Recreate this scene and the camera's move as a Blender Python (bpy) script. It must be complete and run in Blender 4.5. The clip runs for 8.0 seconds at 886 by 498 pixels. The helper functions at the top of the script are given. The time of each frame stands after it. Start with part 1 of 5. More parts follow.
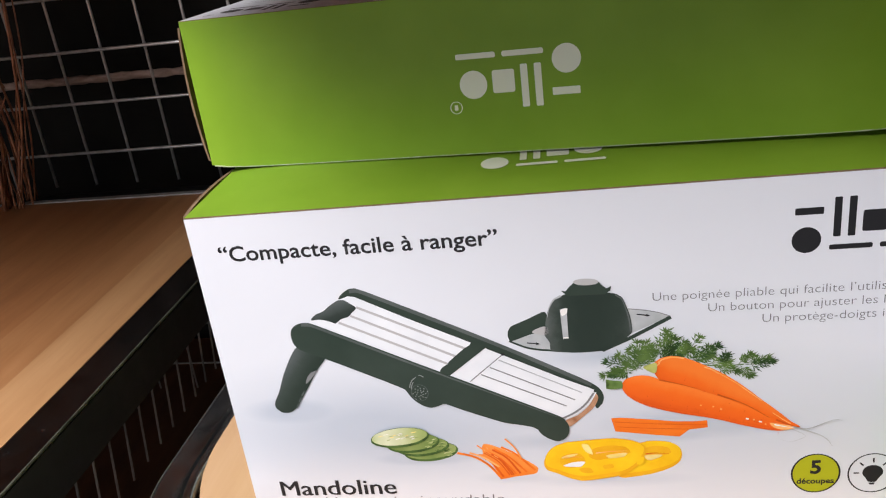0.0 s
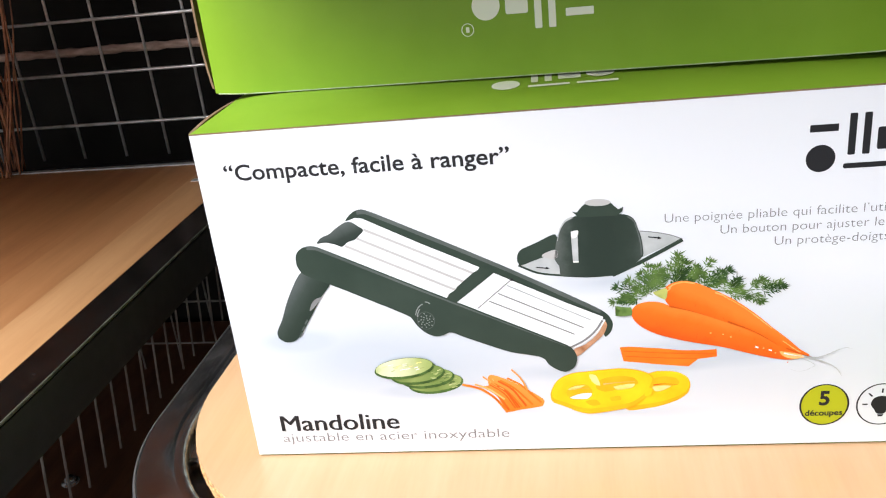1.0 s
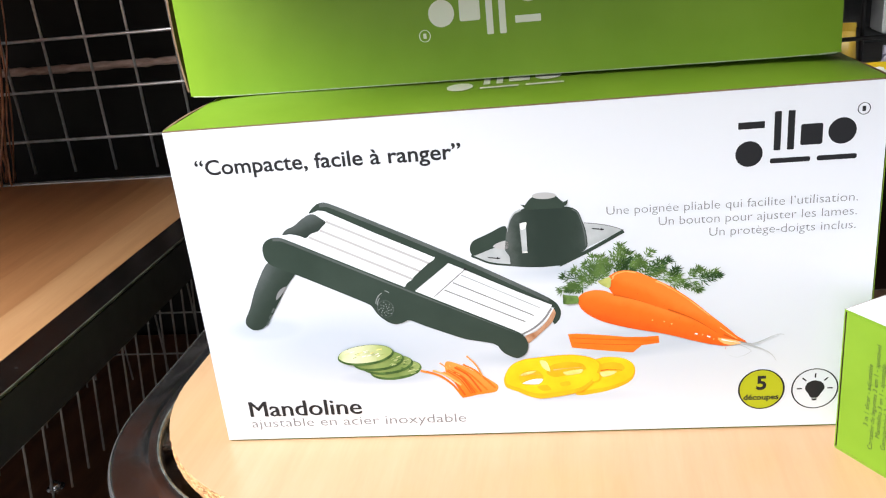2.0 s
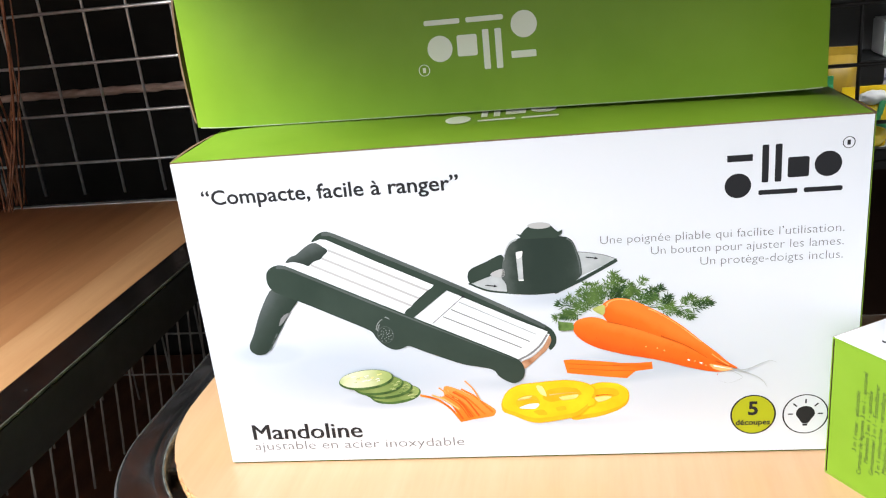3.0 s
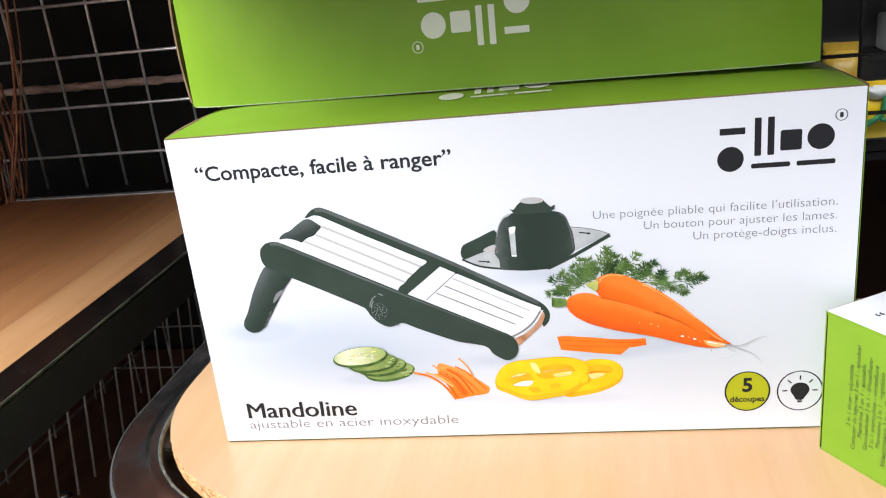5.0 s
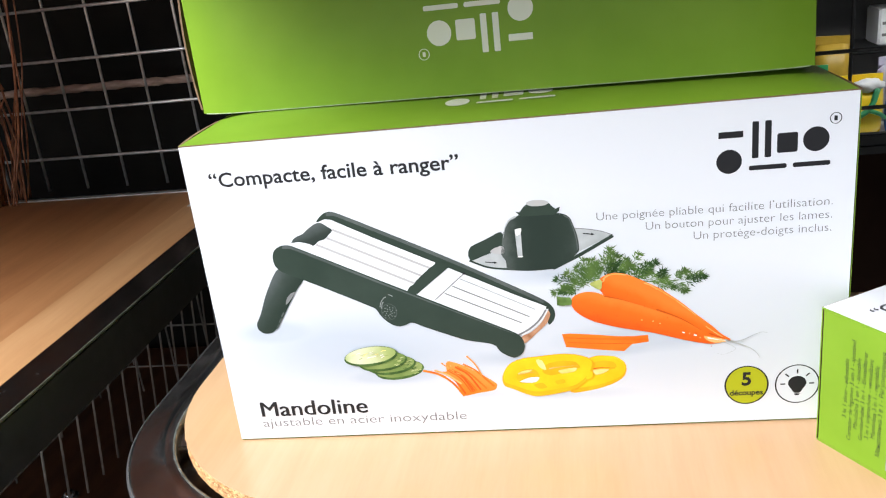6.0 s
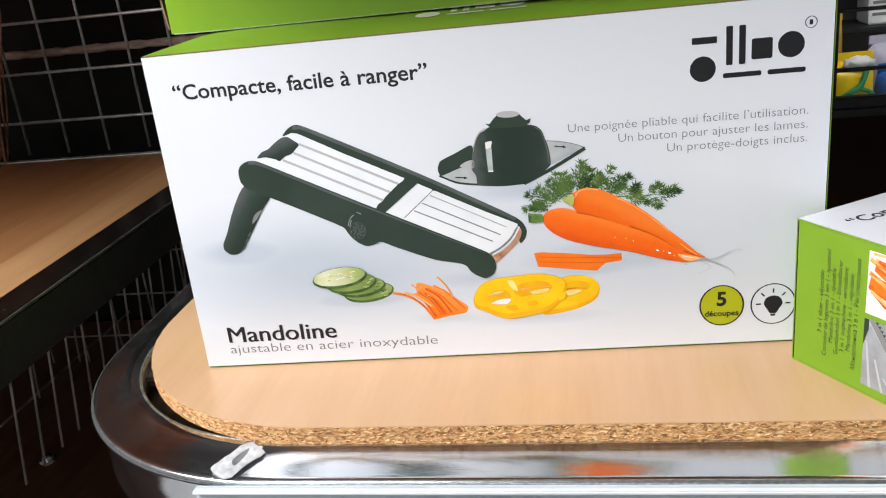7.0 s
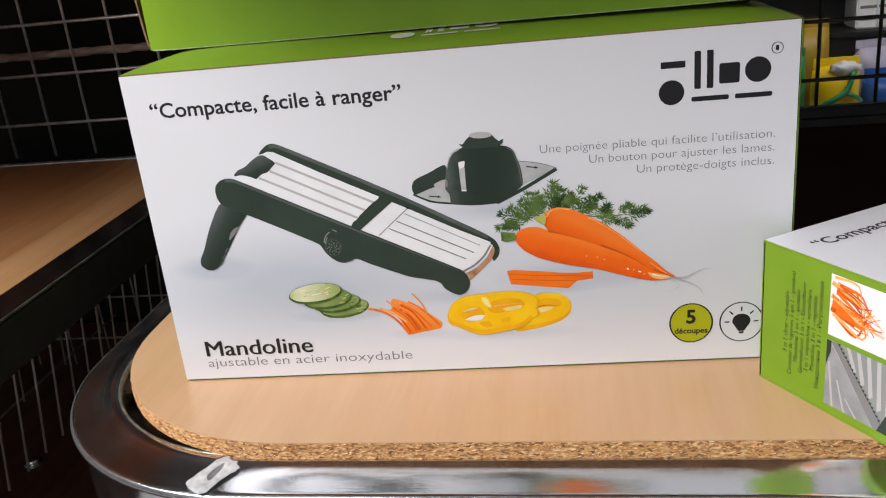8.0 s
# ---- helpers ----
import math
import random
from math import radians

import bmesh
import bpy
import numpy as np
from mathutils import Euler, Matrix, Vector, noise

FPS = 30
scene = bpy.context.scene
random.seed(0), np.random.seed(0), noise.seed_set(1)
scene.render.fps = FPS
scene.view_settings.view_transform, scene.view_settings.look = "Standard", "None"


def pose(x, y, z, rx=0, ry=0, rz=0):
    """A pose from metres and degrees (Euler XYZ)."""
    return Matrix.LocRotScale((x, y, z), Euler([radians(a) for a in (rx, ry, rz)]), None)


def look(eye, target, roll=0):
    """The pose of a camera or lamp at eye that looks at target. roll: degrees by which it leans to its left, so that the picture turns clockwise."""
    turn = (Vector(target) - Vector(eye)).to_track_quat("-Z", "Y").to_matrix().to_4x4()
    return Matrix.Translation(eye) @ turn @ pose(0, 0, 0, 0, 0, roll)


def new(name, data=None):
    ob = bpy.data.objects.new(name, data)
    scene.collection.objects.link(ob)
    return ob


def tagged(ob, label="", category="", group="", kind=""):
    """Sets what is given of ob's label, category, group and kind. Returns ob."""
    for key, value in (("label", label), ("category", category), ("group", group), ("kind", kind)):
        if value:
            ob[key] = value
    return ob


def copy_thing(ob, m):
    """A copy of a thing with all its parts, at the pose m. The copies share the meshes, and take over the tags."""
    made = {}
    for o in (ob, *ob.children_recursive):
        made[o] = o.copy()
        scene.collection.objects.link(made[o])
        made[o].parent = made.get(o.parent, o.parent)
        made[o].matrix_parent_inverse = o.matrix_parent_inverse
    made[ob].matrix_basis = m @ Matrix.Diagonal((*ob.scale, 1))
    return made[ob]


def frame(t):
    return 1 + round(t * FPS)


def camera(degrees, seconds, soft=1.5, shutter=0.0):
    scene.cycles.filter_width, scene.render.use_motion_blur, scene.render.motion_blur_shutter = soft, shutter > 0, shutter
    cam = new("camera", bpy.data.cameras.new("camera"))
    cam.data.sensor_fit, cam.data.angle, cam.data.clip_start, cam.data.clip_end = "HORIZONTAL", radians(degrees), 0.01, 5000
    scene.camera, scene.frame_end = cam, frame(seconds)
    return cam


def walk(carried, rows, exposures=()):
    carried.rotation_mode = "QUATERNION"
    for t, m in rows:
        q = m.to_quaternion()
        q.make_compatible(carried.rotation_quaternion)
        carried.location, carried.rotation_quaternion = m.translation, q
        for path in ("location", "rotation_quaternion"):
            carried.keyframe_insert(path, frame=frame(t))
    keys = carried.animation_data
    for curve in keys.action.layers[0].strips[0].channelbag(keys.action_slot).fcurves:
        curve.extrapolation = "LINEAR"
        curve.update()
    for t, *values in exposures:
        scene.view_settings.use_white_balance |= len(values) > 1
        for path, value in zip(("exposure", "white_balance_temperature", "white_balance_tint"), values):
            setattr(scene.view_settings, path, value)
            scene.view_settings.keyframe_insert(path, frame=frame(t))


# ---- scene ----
cam = camera(54.4, 8.0, 1.15)
PATH = [
    (0, (0.215, -0.421, 0.369), (-0.097, 1.387, -0.428), -7.6),
    (0.5, (0.207, -0.427, 0.334), (-0.082, 1.389, -0.452), -6.7),
    (1, (0.196, -0.437, 0.322), (-0.072, 1.388, -0.452), -6.3),
    (1.5, (0.211, -0.451, 0.318), (-0.053, 1.382, -0.439), -6.2),
    (1.7, (0.216, -0.46, 0.31), (-0.041, 1.381, -0.429), -6.0),
    (2.8, (0.23, -0.479, 0.326), (-0.035, 1.378, -0.367), -6.1),
    (3, (0.229, -0.481, 0.323), (-0.041, 1.38, -0.356), -6.0),
    (3.5, (0.223, -0.496, 0.296), (-0.045, 1.369, -0.375), -5.8),
    (4, (0.232, -0.488, 0.294), (-0.038, 1.375, -0.382), -5.9),
    (4.5, (0.234, -0.489, 0.307), (-0.043, 1.371, -0.374), -6.0),
    (4.7, (0.236, -0.484, 0.306), (-0.043, 1.379, -0.366), -6.0),
    (5.8, (0.233, -0.498, 0.316), (-0.061, 1.363, -0.355), -6.7),
    (6, (0.229, -0.5, 0.318), (-0.039, 1.359, -0.369), -6.6),
    (6.5, (0.231, -0.511, 0.283), (-0.032, 1.35, -0.401), -6.4),
    (7, (0.24, -0.506, 0.264), (-0.017, 1.354, -0.425), -6.3),
    (7.5, (0.239, -0.503, 0.258), (-0.016, 1.354, -0.439), -6.1),
    (8, (0.254, -0.507, 0.278), (0.011, 1.351, -0.421), -5.9),
]
EXPOSURES = [(0.0, -0.03, 6500, 15), (0.5, 0.43, 6450, 12), (1.0, 0.52, 6400, 11), (3.5, 0.52, 6350, 9), (4.0, 0.4, 6350, 10), (4.5, 0.41, 6300, 12), (6.5, 0.5, 6250, 9), (7.0, 0.07, 6400, 9), (7.5, -0.3, 6600, 12), (8.0, -0.3, 6650, 13)]
walk(cam, [(t, look(eye, target, roll)) for t, eye, target, roll in PATH], EXPOSURES)


# ---- light ----
world = bpy.data.worlds.new("world")
scene.world = world
world.use_nodes = True
sky = world.node_tree.nodes.new("ShaderNodeTexSky")
sky.sky_type, sky.sun_disc = "NISHITA", False
sky.sun_elevation, sky.sun_rotation = radians(40), radians(200)
world.node_tree.links.new(sky.outputs["Color"], world.node_tree.nodes["Background"].inputs["Color"])
world.node_tree.nodes["Background"].inputs["Strength"].default_value = 0.05


def area_lamp(name, eye, target, sx, sy, watts, colour):
    data = bpy.data.lights.new(name, "AREA")
    data.shape, data.size, data.size_y, data.energy, data.color = "RECTANGLE", sx, sy, watts, colour
    ob = new(name, data)
    ob.matrix_world = look(eye, target)
    return ob


# added cool fill from behind the camera, at an assumed, unseen window opening
area_lamp("shop_window_daylight", (-0.9, -2.85, 0.75), (-0.9, 0.0, 0.4), 2.6, 1.5, 15, (0.93, 0.97, 1.0))
# added key lamp over the aisle, placed for the shading; no fixture is known
area_lamp("ceiling_luminaire_light", (-1.15, -1.0, 1.72), (-0.35, -0.4, 0.0), 1.5, 0.7, 110, (0.97, 0.972, 1.0))
# added fill lamp that brightens the goods in the next aisle
area_lamp("next_aisle_light", (1.2, 1.25, 0.5), (1.2, 1.8, 0.0), 1.2, 0.2, 5.5, (1.0, 0.98, 0.96))

# ---- materials ----


def shader(name, colour, rough=0.5, metal=0.0, coat=0.0):
    m = bpy.data.materials.new(name)
    m.use_nodes = True
    b = m.node_tree.nodes["Principled BSDF"]
    b.inputs["Base Color"].default_value = (*colour, 1)
    b.inputs["Roughness"].default_value = rough
    b.inputs["Metallic"].default_value = metal
    b.inputs["Coat Weight"].default_value = coat
    b.inputs["Coat Roughness"].default_value = 0.15
    return m, m.node_tree, b


def node(tree, kind, **values):
    n = tree.nodes.new(kind)
    for key, value in values.items():
        n.inputs[key.replace("_", " ")].default_value = value
    return n


def coords(tree, scale=(1, 1, 1), turn=(0, 0, 0)):
    tc = tree.nodes.new("ShaderNodeTexCoord")
    mp = tree.nodes.new("ShaderNodeMapping")
    mp.inputs["Scale"].default_value = scale
    mp.inputs["Rotation"].default_value = turn
    tree.links.new(tc.outputs["Object"], mp.inputs["Vector"])
    return mp.outputs["Vector"]


def noise_of(tree, vector, scale, detail=4.0, rough=0.55):
    n = node(tree, "ShaderNodeTexNoise", Scale=scale, Detail=detail, Roughness=rough)
    tree.links.new(vector, n.inputs["Vector"])
    return n.outputs["Fac"]


def ramp(tree, fac, stops):
    r = tree.nodes.new("ShaderNodeValToRGB")
    while len(r.color_ramp.elements) < len(stops):
        r.color_ramp.elements.new(0.5)
    for e, (p, c) in zip(r.color_ramp.elements, stops):
        e.position, e.color = p, (*c, 1)
    tree.links.new(fac, r.inputs["Fac"])
    return r.outputs["Color"]


def bump(tree, b, height, strength, distance):
    n = node(tree, "ShaderNodeBump", Strength=strength, Distance=distance)
    tree.links.new(height, n.inputs["Height"])
    tree.links.new(n.outputs["Normal"], b.inputs["Normal"])


def mottled(name, dark, light, scale, rough=0.5, metal=0.0, stretch=(1, 1, 1), coat=0.0, relief=0.0, gloss=0.0):
    """A surface of two tones in noise, with fine relief and uneven gloss."""
    m, tree, b = shader(name, light, rough, metal, coat)
    v = coords(tree, stretch)
    f = noise_of(tree, v, scale)
    tree.links.new(ramp(tree, f, [(0.3, dark), (0.7, light)]), b.inputs["Base Color"])
    if gloss:
        g = noise_of(tree, v, scale * 2.3, 6.0)
        r = node(tree, "ShaderNodeMapRange")
        r.inputs["To Min"].default_value, r.inputs["To Max"].default_value = max(0.02, rough - gloss), rough + gloss
        tree.links.new(g, r.inputs["Value"])
        tree.links.new(r.outputs["Result"], b.inputs["Roughness"])
    if relief:
        bump(tree, b, noise_of(tree, v, scale * 6), 0.3, relief)
    return m


def wood(name, tones, along=(1, 14, 14), rough=0.35, coat=0.2):
    """Laminate with long grain."""
    m, tree, b = shader(name, tones[-1], rough, 0, coat)
    v = coords(tree, along)
    n1, n2 = noise_of(tree, v, 3.0, 3.0), noise_of(tree, v, 22.0, 8.0, 0.7)
    mix = tree.nodes.new("ShaderNodeMath")
    mix.operation = "MULTIPLY_ADD"
    mix.inputs[1].default_value = 0.35
    tree.links.new(n2, mix.inputs[0])
    half = node(tree, "ShaderNodeMath")
    half.operation = "MULTIPLY"
    half.inputs[1].default_value = 0.65
    tree.links.new(n1, half.inputs[0])
    tree.links.new(half.outputs[0], mix.inputs[2])
    tree.links.new(ramp(tree, mix.outputs[0], [(0.3, tones[0]), (0.5, tones[1]), (0.7, tones[2])]), b.inputs["Base Color"])
    bump(tree, b, n2, 0.1, 0.0004)
    return m


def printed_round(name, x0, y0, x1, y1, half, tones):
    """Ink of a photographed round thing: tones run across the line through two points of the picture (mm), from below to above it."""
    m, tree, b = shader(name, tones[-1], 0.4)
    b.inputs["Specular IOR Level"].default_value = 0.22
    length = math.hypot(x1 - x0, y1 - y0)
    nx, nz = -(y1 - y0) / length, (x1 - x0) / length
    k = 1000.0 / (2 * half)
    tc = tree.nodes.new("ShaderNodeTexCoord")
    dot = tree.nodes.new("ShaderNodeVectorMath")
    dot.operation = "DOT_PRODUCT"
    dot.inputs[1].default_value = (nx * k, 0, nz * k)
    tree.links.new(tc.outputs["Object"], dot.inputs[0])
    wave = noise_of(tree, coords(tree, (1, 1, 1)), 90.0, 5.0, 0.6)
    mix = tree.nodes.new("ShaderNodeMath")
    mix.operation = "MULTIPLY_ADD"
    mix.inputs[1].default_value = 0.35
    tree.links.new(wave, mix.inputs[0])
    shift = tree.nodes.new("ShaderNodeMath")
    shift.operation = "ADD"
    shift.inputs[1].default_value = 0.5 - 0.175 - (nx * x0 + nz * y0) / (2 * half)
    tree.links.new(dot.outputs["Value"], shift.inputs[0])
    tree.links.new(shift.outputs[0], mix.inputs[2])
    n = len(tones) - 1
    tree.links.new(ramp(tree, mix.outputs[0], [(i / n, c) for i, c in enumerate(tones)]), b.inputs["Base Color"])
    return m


def print_white():
    """Coated white board; the printed studio floor shades to blue-grey in its own picture."""
    m, tree, b = shader("coated_white_print", (0.8, 0.8, 0.8), 0.38, 0, 0.08)
    tc = tree.nodes.new("ShaderNodeTexCoord")

    def blob(x, z, sx, sz, amount):
        mp = tree.nodes.new("ShaderNodeMapping")
        mp.inputs["Location"].default_value = (-x / sx, 0, -z / sz)
        mp.inputs["Scale"].default_value = (1 / sx, 0, 1 / sz)
        g = tree.nodes.new("ShaderNodeTexGradient")
        g.gradient_type = "SPHERICAL"
        tree.links.new(tc.outputs["Object"], mp.inputs["Vector"])
        tree.links.new(mp.outputs["Vector"], g.inputs["Vector"])
        k = tree.nodes.new("ShaderNodeMath")
        k.operation = "MULTIPLY"
        k.inputs[1].default_value = amount
        tree.links.new(g.outputs["Fac"], k.inputs[0])
        return k.outputs[0]

    total = None
    for spec in ((0.075, 0.073, 0.12, 0.05, 0.6), (0.13, 0.06, 0.16, 0.045, 0.35), (0.3, 0.06, 0.12, 0.06, 0.35), (0.24, 0.115, 0.1, 0.05, 0.3), (0.2, 0.05, 0.32, 0.07, 0.3), (0.035, 0.083, 0.03, 0.01, 0.6), (0.115, 0.045, 0.034, 0.006, 0.6), (0.225, 0.026, 0.055, 0.006, 0.45), (0.275, 0.065, 0.06, 0.012, 0.6), (0.168, 0.029, 0.025, 0.005, 0.4), (0.225, 0.112, 0.055, 0.009, 0.6), (0.255, 0.056, 0.03, 0.005, 0.4), (0.19, 0.055, 0.03, 0.007, 0.4)):
        o = blob(*spec)
        if total is None:
            total = o
        else:
            a = tree.nodes.new("ShaderNodeMath")
            a.operation = "ADD"
            tree.links.new(total, a.inputs[0])
            tree.links.new(o, a.inputs[1])
            total = a.outputs[0]
    tree.links.new(ramp(tree, total, [(0.0, (0.735, 0.75, 0.78)), (0.85, (0.49, 0.535, 0.595))]), b.inputs["Base Color"])
    bump(tree, b, noise_of(tree, coords(tree), 180.0), 0.05, 0.0003)
    return m


def chipboard():
    m, tree, b = shader("raw_chipboard", (0.5, 0.33, 0.17), 0.85)
    v = coords(tree, (1, 1, 2.2))
    vor = node(tree, "ShaderNodeTexVoronoi", Scale=300.0, Randomness=1.0)
    tree.links.new(v, vor.inputs["Vector"])
    tree.links.new(ramp(tree, vor.outputs["Color"], [(0.1, (0.2, 0.085, 0.028)), (0.35, (0.45, 0.235, 0.085)), (0.7, (0.59, 0.35, 0.145)), (0.95, (0.72, 0.5, 0.26))]), b.inputs["Base Color"])
    bump(tree, b, vor.outputs["Distance"], 0.8, 0.0012)
    return m


def flake():
    m, tree, b = shader("wood_flake", (0.5, 0.33, 0.17), 0.8)
    g = tree.nodes.new("ShaderNodeNewGeometry")
    tree.links.new(ramp(tree, g.outputs["Random Per Island"], [(0.0, (0.15, 0.055, 0.018)), (0.25, (0.43, 0.195, 0.068)), (0.65, (0.56, 0.3, 0.115)), (1.0, (0.7, 0.45, 0.22))]), b.inputs["Base Color"])
    return m


def chrome(name, tint, rough, dirt=0.03, brushed=0.12):
    m, tree, b = shader(name, tint, rough, 1.0)
    v = coords(tree)
    n = noise_of(tree, v, 60.0, 8.0, 0.65)
    r = node(tree, "ShaderNodeMapRange")
    r.inputs["From Min"].default_value, r.inputs["From Max"].default_value = 0.35, 0.75
    r.inputs["To Min"].default_value, r.inputs["To Max"].default_value = rough, rough + dirt * 6
    tree.links.new(n, r.inputs["Value"])
    tree.links.new(r.outputs["Result"], b.inputs["Roughness"])
    # dust specks and a thin dull film
    v3 = node(tree, "ShaderNodeTexVoronoi", Scale=330.0, Randomness=1.0)
    tree.links.new(v, v3.inputs["Vector"])
    specks = ramp(tree, v3.outputs["Distance"], [(0.0, (1, 1, 1)), (0.13, (0, 0, 0))])
    patch = ramp(tree, noise_of(tree, v, 22.0, 6.0, 0.7), [(0.42, (0, 0, 0)), (0.72, (0.55, 0.55, 0.55))])
    film = tree.nodes.new("ShaderNodeMath")
    film.operation = "MULTIPLY_ADD"
    film.inputs[1].default_value, film.inputs[2].default_value = 0.42, 0.006
    tree.links.new(specks, film.inputs[0])
    add = tree.nodes.new("ShaderNodeMath")
    add.operation, add.use_clamp = "MULTIPLY_ADD", True
    add.inputs[1].default_value = 0.03
    tree.links.new(patch, add.inputs[0])
    tree.links.new(film.outputs[0], add.inputs[2])
    inv = tree.nodes.new("ShaderNodeMath")
    inv.operation = "SUBTRACT"
    inv.inputs[0].default_value = 1.0
    tree.links.new(add.outputs[0], inv.inputs[1])
    tree.links.new(inv.outputs[0], b.inputs["Metallic"])
    s = noise_of(tree, coords(tree, (1, 60, 1)), 24.0, 6.0, 0.75)
    bump(tree, b, s, brushed, 0.0004)
    return m


WHITE = print_white()
WHITE_PLAIN = mottled("white_print", (0.76, 0.77, 0.78), (0.82, 0.82, 0.82), 30, 0.4)
GREEN = mottled("lime_green_print", (0.165, 0.3, 0.019), (0.197, 0.34, 0.027), 14, 0.42, relief=0.0002)
SCUFF = mottled("scuffed_green_print", (0.2, 0.28, 0.1), (0.42, 0.47, 0.34), 220, 0.6)
KRAFT = mottled("kraft_cardboard", (0.13, 0.08, 0.042), (0.23, 0.145, 0.08), 160, 0.85, relief=0.0004)
INK = shader("black_ink", (0.018, 0.018, 0.02), 0.45)[0]
GREY_INK = shader("grey_ink", (0.17, 0.17, 0.175), 0.45)[0]
PALE_INK = shader("pale_ink_on_green", (0.72, 0.76, 0.62), 0.45)[0]
PLASTIC = mottled("printed_dark_plastic", (0.024, 0.04, 0.029), (0.036, 0.054, 0.041), 25, 0.4)
PLASTIC_EDGE = mottled("printed_plastic_bevel", (0.06, 0.075, 0.068), (0.11, 0.125, 0.118), 25, 0.4)
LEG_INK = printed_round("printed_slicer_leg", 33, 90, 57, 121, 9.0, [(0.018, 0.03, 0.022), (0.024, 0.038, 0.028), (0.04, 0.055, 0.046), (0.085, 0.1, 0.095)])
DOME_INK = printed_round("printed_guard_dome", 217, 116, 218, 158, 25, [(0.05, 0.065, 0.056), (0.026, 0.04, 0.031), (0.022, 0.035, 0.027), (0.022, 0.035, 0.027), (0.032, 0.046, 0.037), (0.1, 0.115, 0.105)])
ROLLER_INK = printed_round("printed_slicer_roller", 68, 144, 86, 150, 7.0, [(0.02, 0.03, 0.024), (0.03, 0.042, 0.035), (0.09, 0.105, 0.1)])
BLADE_GREY = mottled("printed_blade_grey", (0.22, 0.23, 0.24), (0.36, 0.37, 0.38), 60, 0.45)
GROOVE_PALE = shader("printed_pale_groove", (0.46, 0.45, 0.44), 0.45)[0]
DIAL_GREY = shader("printed_dial_grey", (0.24, 0.26, 0.25), 0.45)[0]
STEEL = mottled("printed_steel", (0.74, 0.76, 0.78), (0.84, 0.85, 0.86), 40, 0.4)
STEEL_SHADE = mottled("printed_steel_shade", (0.34, 0.36, 0.36), (0.5, 0.52, 0.52), 60, 0.4)
GROOVE = shader("printed_groove", (0.2, 0.2, 0.2), 0.45)[0]
COPPER = mottled("printed_copper_lip", (0.3, 0.12, 0.05), (0.62, 0.36, 0.22), 120, 0.4)
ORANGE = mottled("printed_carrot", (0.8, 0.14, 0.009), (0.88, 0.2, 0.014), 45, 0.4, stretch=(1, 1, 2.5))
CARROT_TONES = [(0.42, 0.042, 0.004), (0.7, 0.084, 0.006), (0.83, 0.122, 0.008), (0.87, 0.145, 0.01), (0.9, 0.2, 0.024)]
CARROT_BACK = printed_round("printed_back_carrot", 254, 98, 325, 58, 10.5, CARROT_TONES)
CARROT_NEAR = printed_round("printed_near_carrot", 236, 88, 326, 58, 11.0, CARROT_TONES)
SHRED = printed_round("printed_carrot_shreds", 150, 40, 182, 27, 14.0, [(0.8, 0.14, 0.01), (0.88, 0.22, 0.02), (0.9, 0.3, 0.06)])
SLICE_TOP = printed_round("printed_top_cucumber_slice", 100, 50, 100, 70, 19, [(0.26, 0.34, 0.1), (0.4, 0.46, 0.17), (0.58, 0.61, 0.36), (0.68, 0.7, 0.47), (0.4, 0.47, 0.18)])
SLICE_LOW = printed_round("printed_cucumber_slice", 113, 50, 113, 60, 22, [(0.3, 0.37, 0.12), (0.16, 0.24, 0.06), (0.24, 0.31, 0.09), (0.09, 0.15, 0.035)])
LEAF_MID = mottled("printed_leaf_mid", (0.075, 0.14, 0.03), (0.16, 0.26, 0.065), 160, 0.45)
ORANGE_MID = mottled("printed_carrot_mid", (0.6, 0.075, 0.005), (0.76, 0.115, 0.008), 60, 0.4)
ORANGE_DEEP = mottled("printed_carrot_shade", (0.5, 0.07, 0.005), (0.66, 0.11, 0.008), 60, 0.4)
ORANGE_PALE = mottled("printed_carrot_light", (0.9, 0.34, 0.06), (0.95, 0.5, 0.2), 90, 0.4)
LEAF = mottled("printed_leaf", (0.055, 0.11, 0.026), (0.13, 0.22, 0.056), 160, 0.45)
LEAF_DARK = mottled("printed_leaf_dark", (0.02, 0.05, 0.015), (0.05, 0.11, 0.03), 160, 0.45)
STALK = mottled("printed_stalk", (0.25, 0.3, 0.06), (0.55, 0.55, 0.15), 120, 0.45)
SKIN = mottled("printed_cucumber_skin", (0.03, 0.07, 0.015), (0.09, 0.17, 0.04), 150, 0.45)
FLESH = mottled("printed_cucumber_flesh", (0.26, 0.33, 0.09), (0.58, 0.62, 0.3), 140, 0.45)
PEPPER = mottled("printed_pepper", (0.86, 0.47, 0.006), (0.93, 0.6, 0.012), 60, 0.4)
PEPPER_DEEP = mottled("printed_pepper_inner", (0.78, 0.36, 0.006), (0.87, 0.47, 0.012), 50, 0.4)
PEPPER_GAP = mottled("printed_pepper_gap", (0.82, 0.58, 0.1), (0.84, 0.7, 0.34), 90, 0.4)
PEPPER_PALE = mottled("printed_pepper_pith", (0.9, 0.68, 0.12), (0.92, 0.78, 0.35), 90, 0.4)
OLIVE = shader("olive_badge", (0.4, 0.42, 0.012), 0.4)[0]
GLINT = shader("printed_highlight", (0.85, 0.83, 0.78), 0.4)[0]
for ink in (PLASTIC, PLASTIC_EDGE, ORANGE, ORANGE_DEEP, ORANGE_PALE, LEAF, LEAF_DARK, SKIN, FLESH, PEPPER, PEPPER_DEEP, OLIVE, INK, COPPER, PEPPER_PALE, PEPPER_GAP, LEAF_MID, ORANGE_MID):
    ink.node_tree.nodes["Principled BSDF"].inputs["Specular IOR Level"].default_value = 0.22
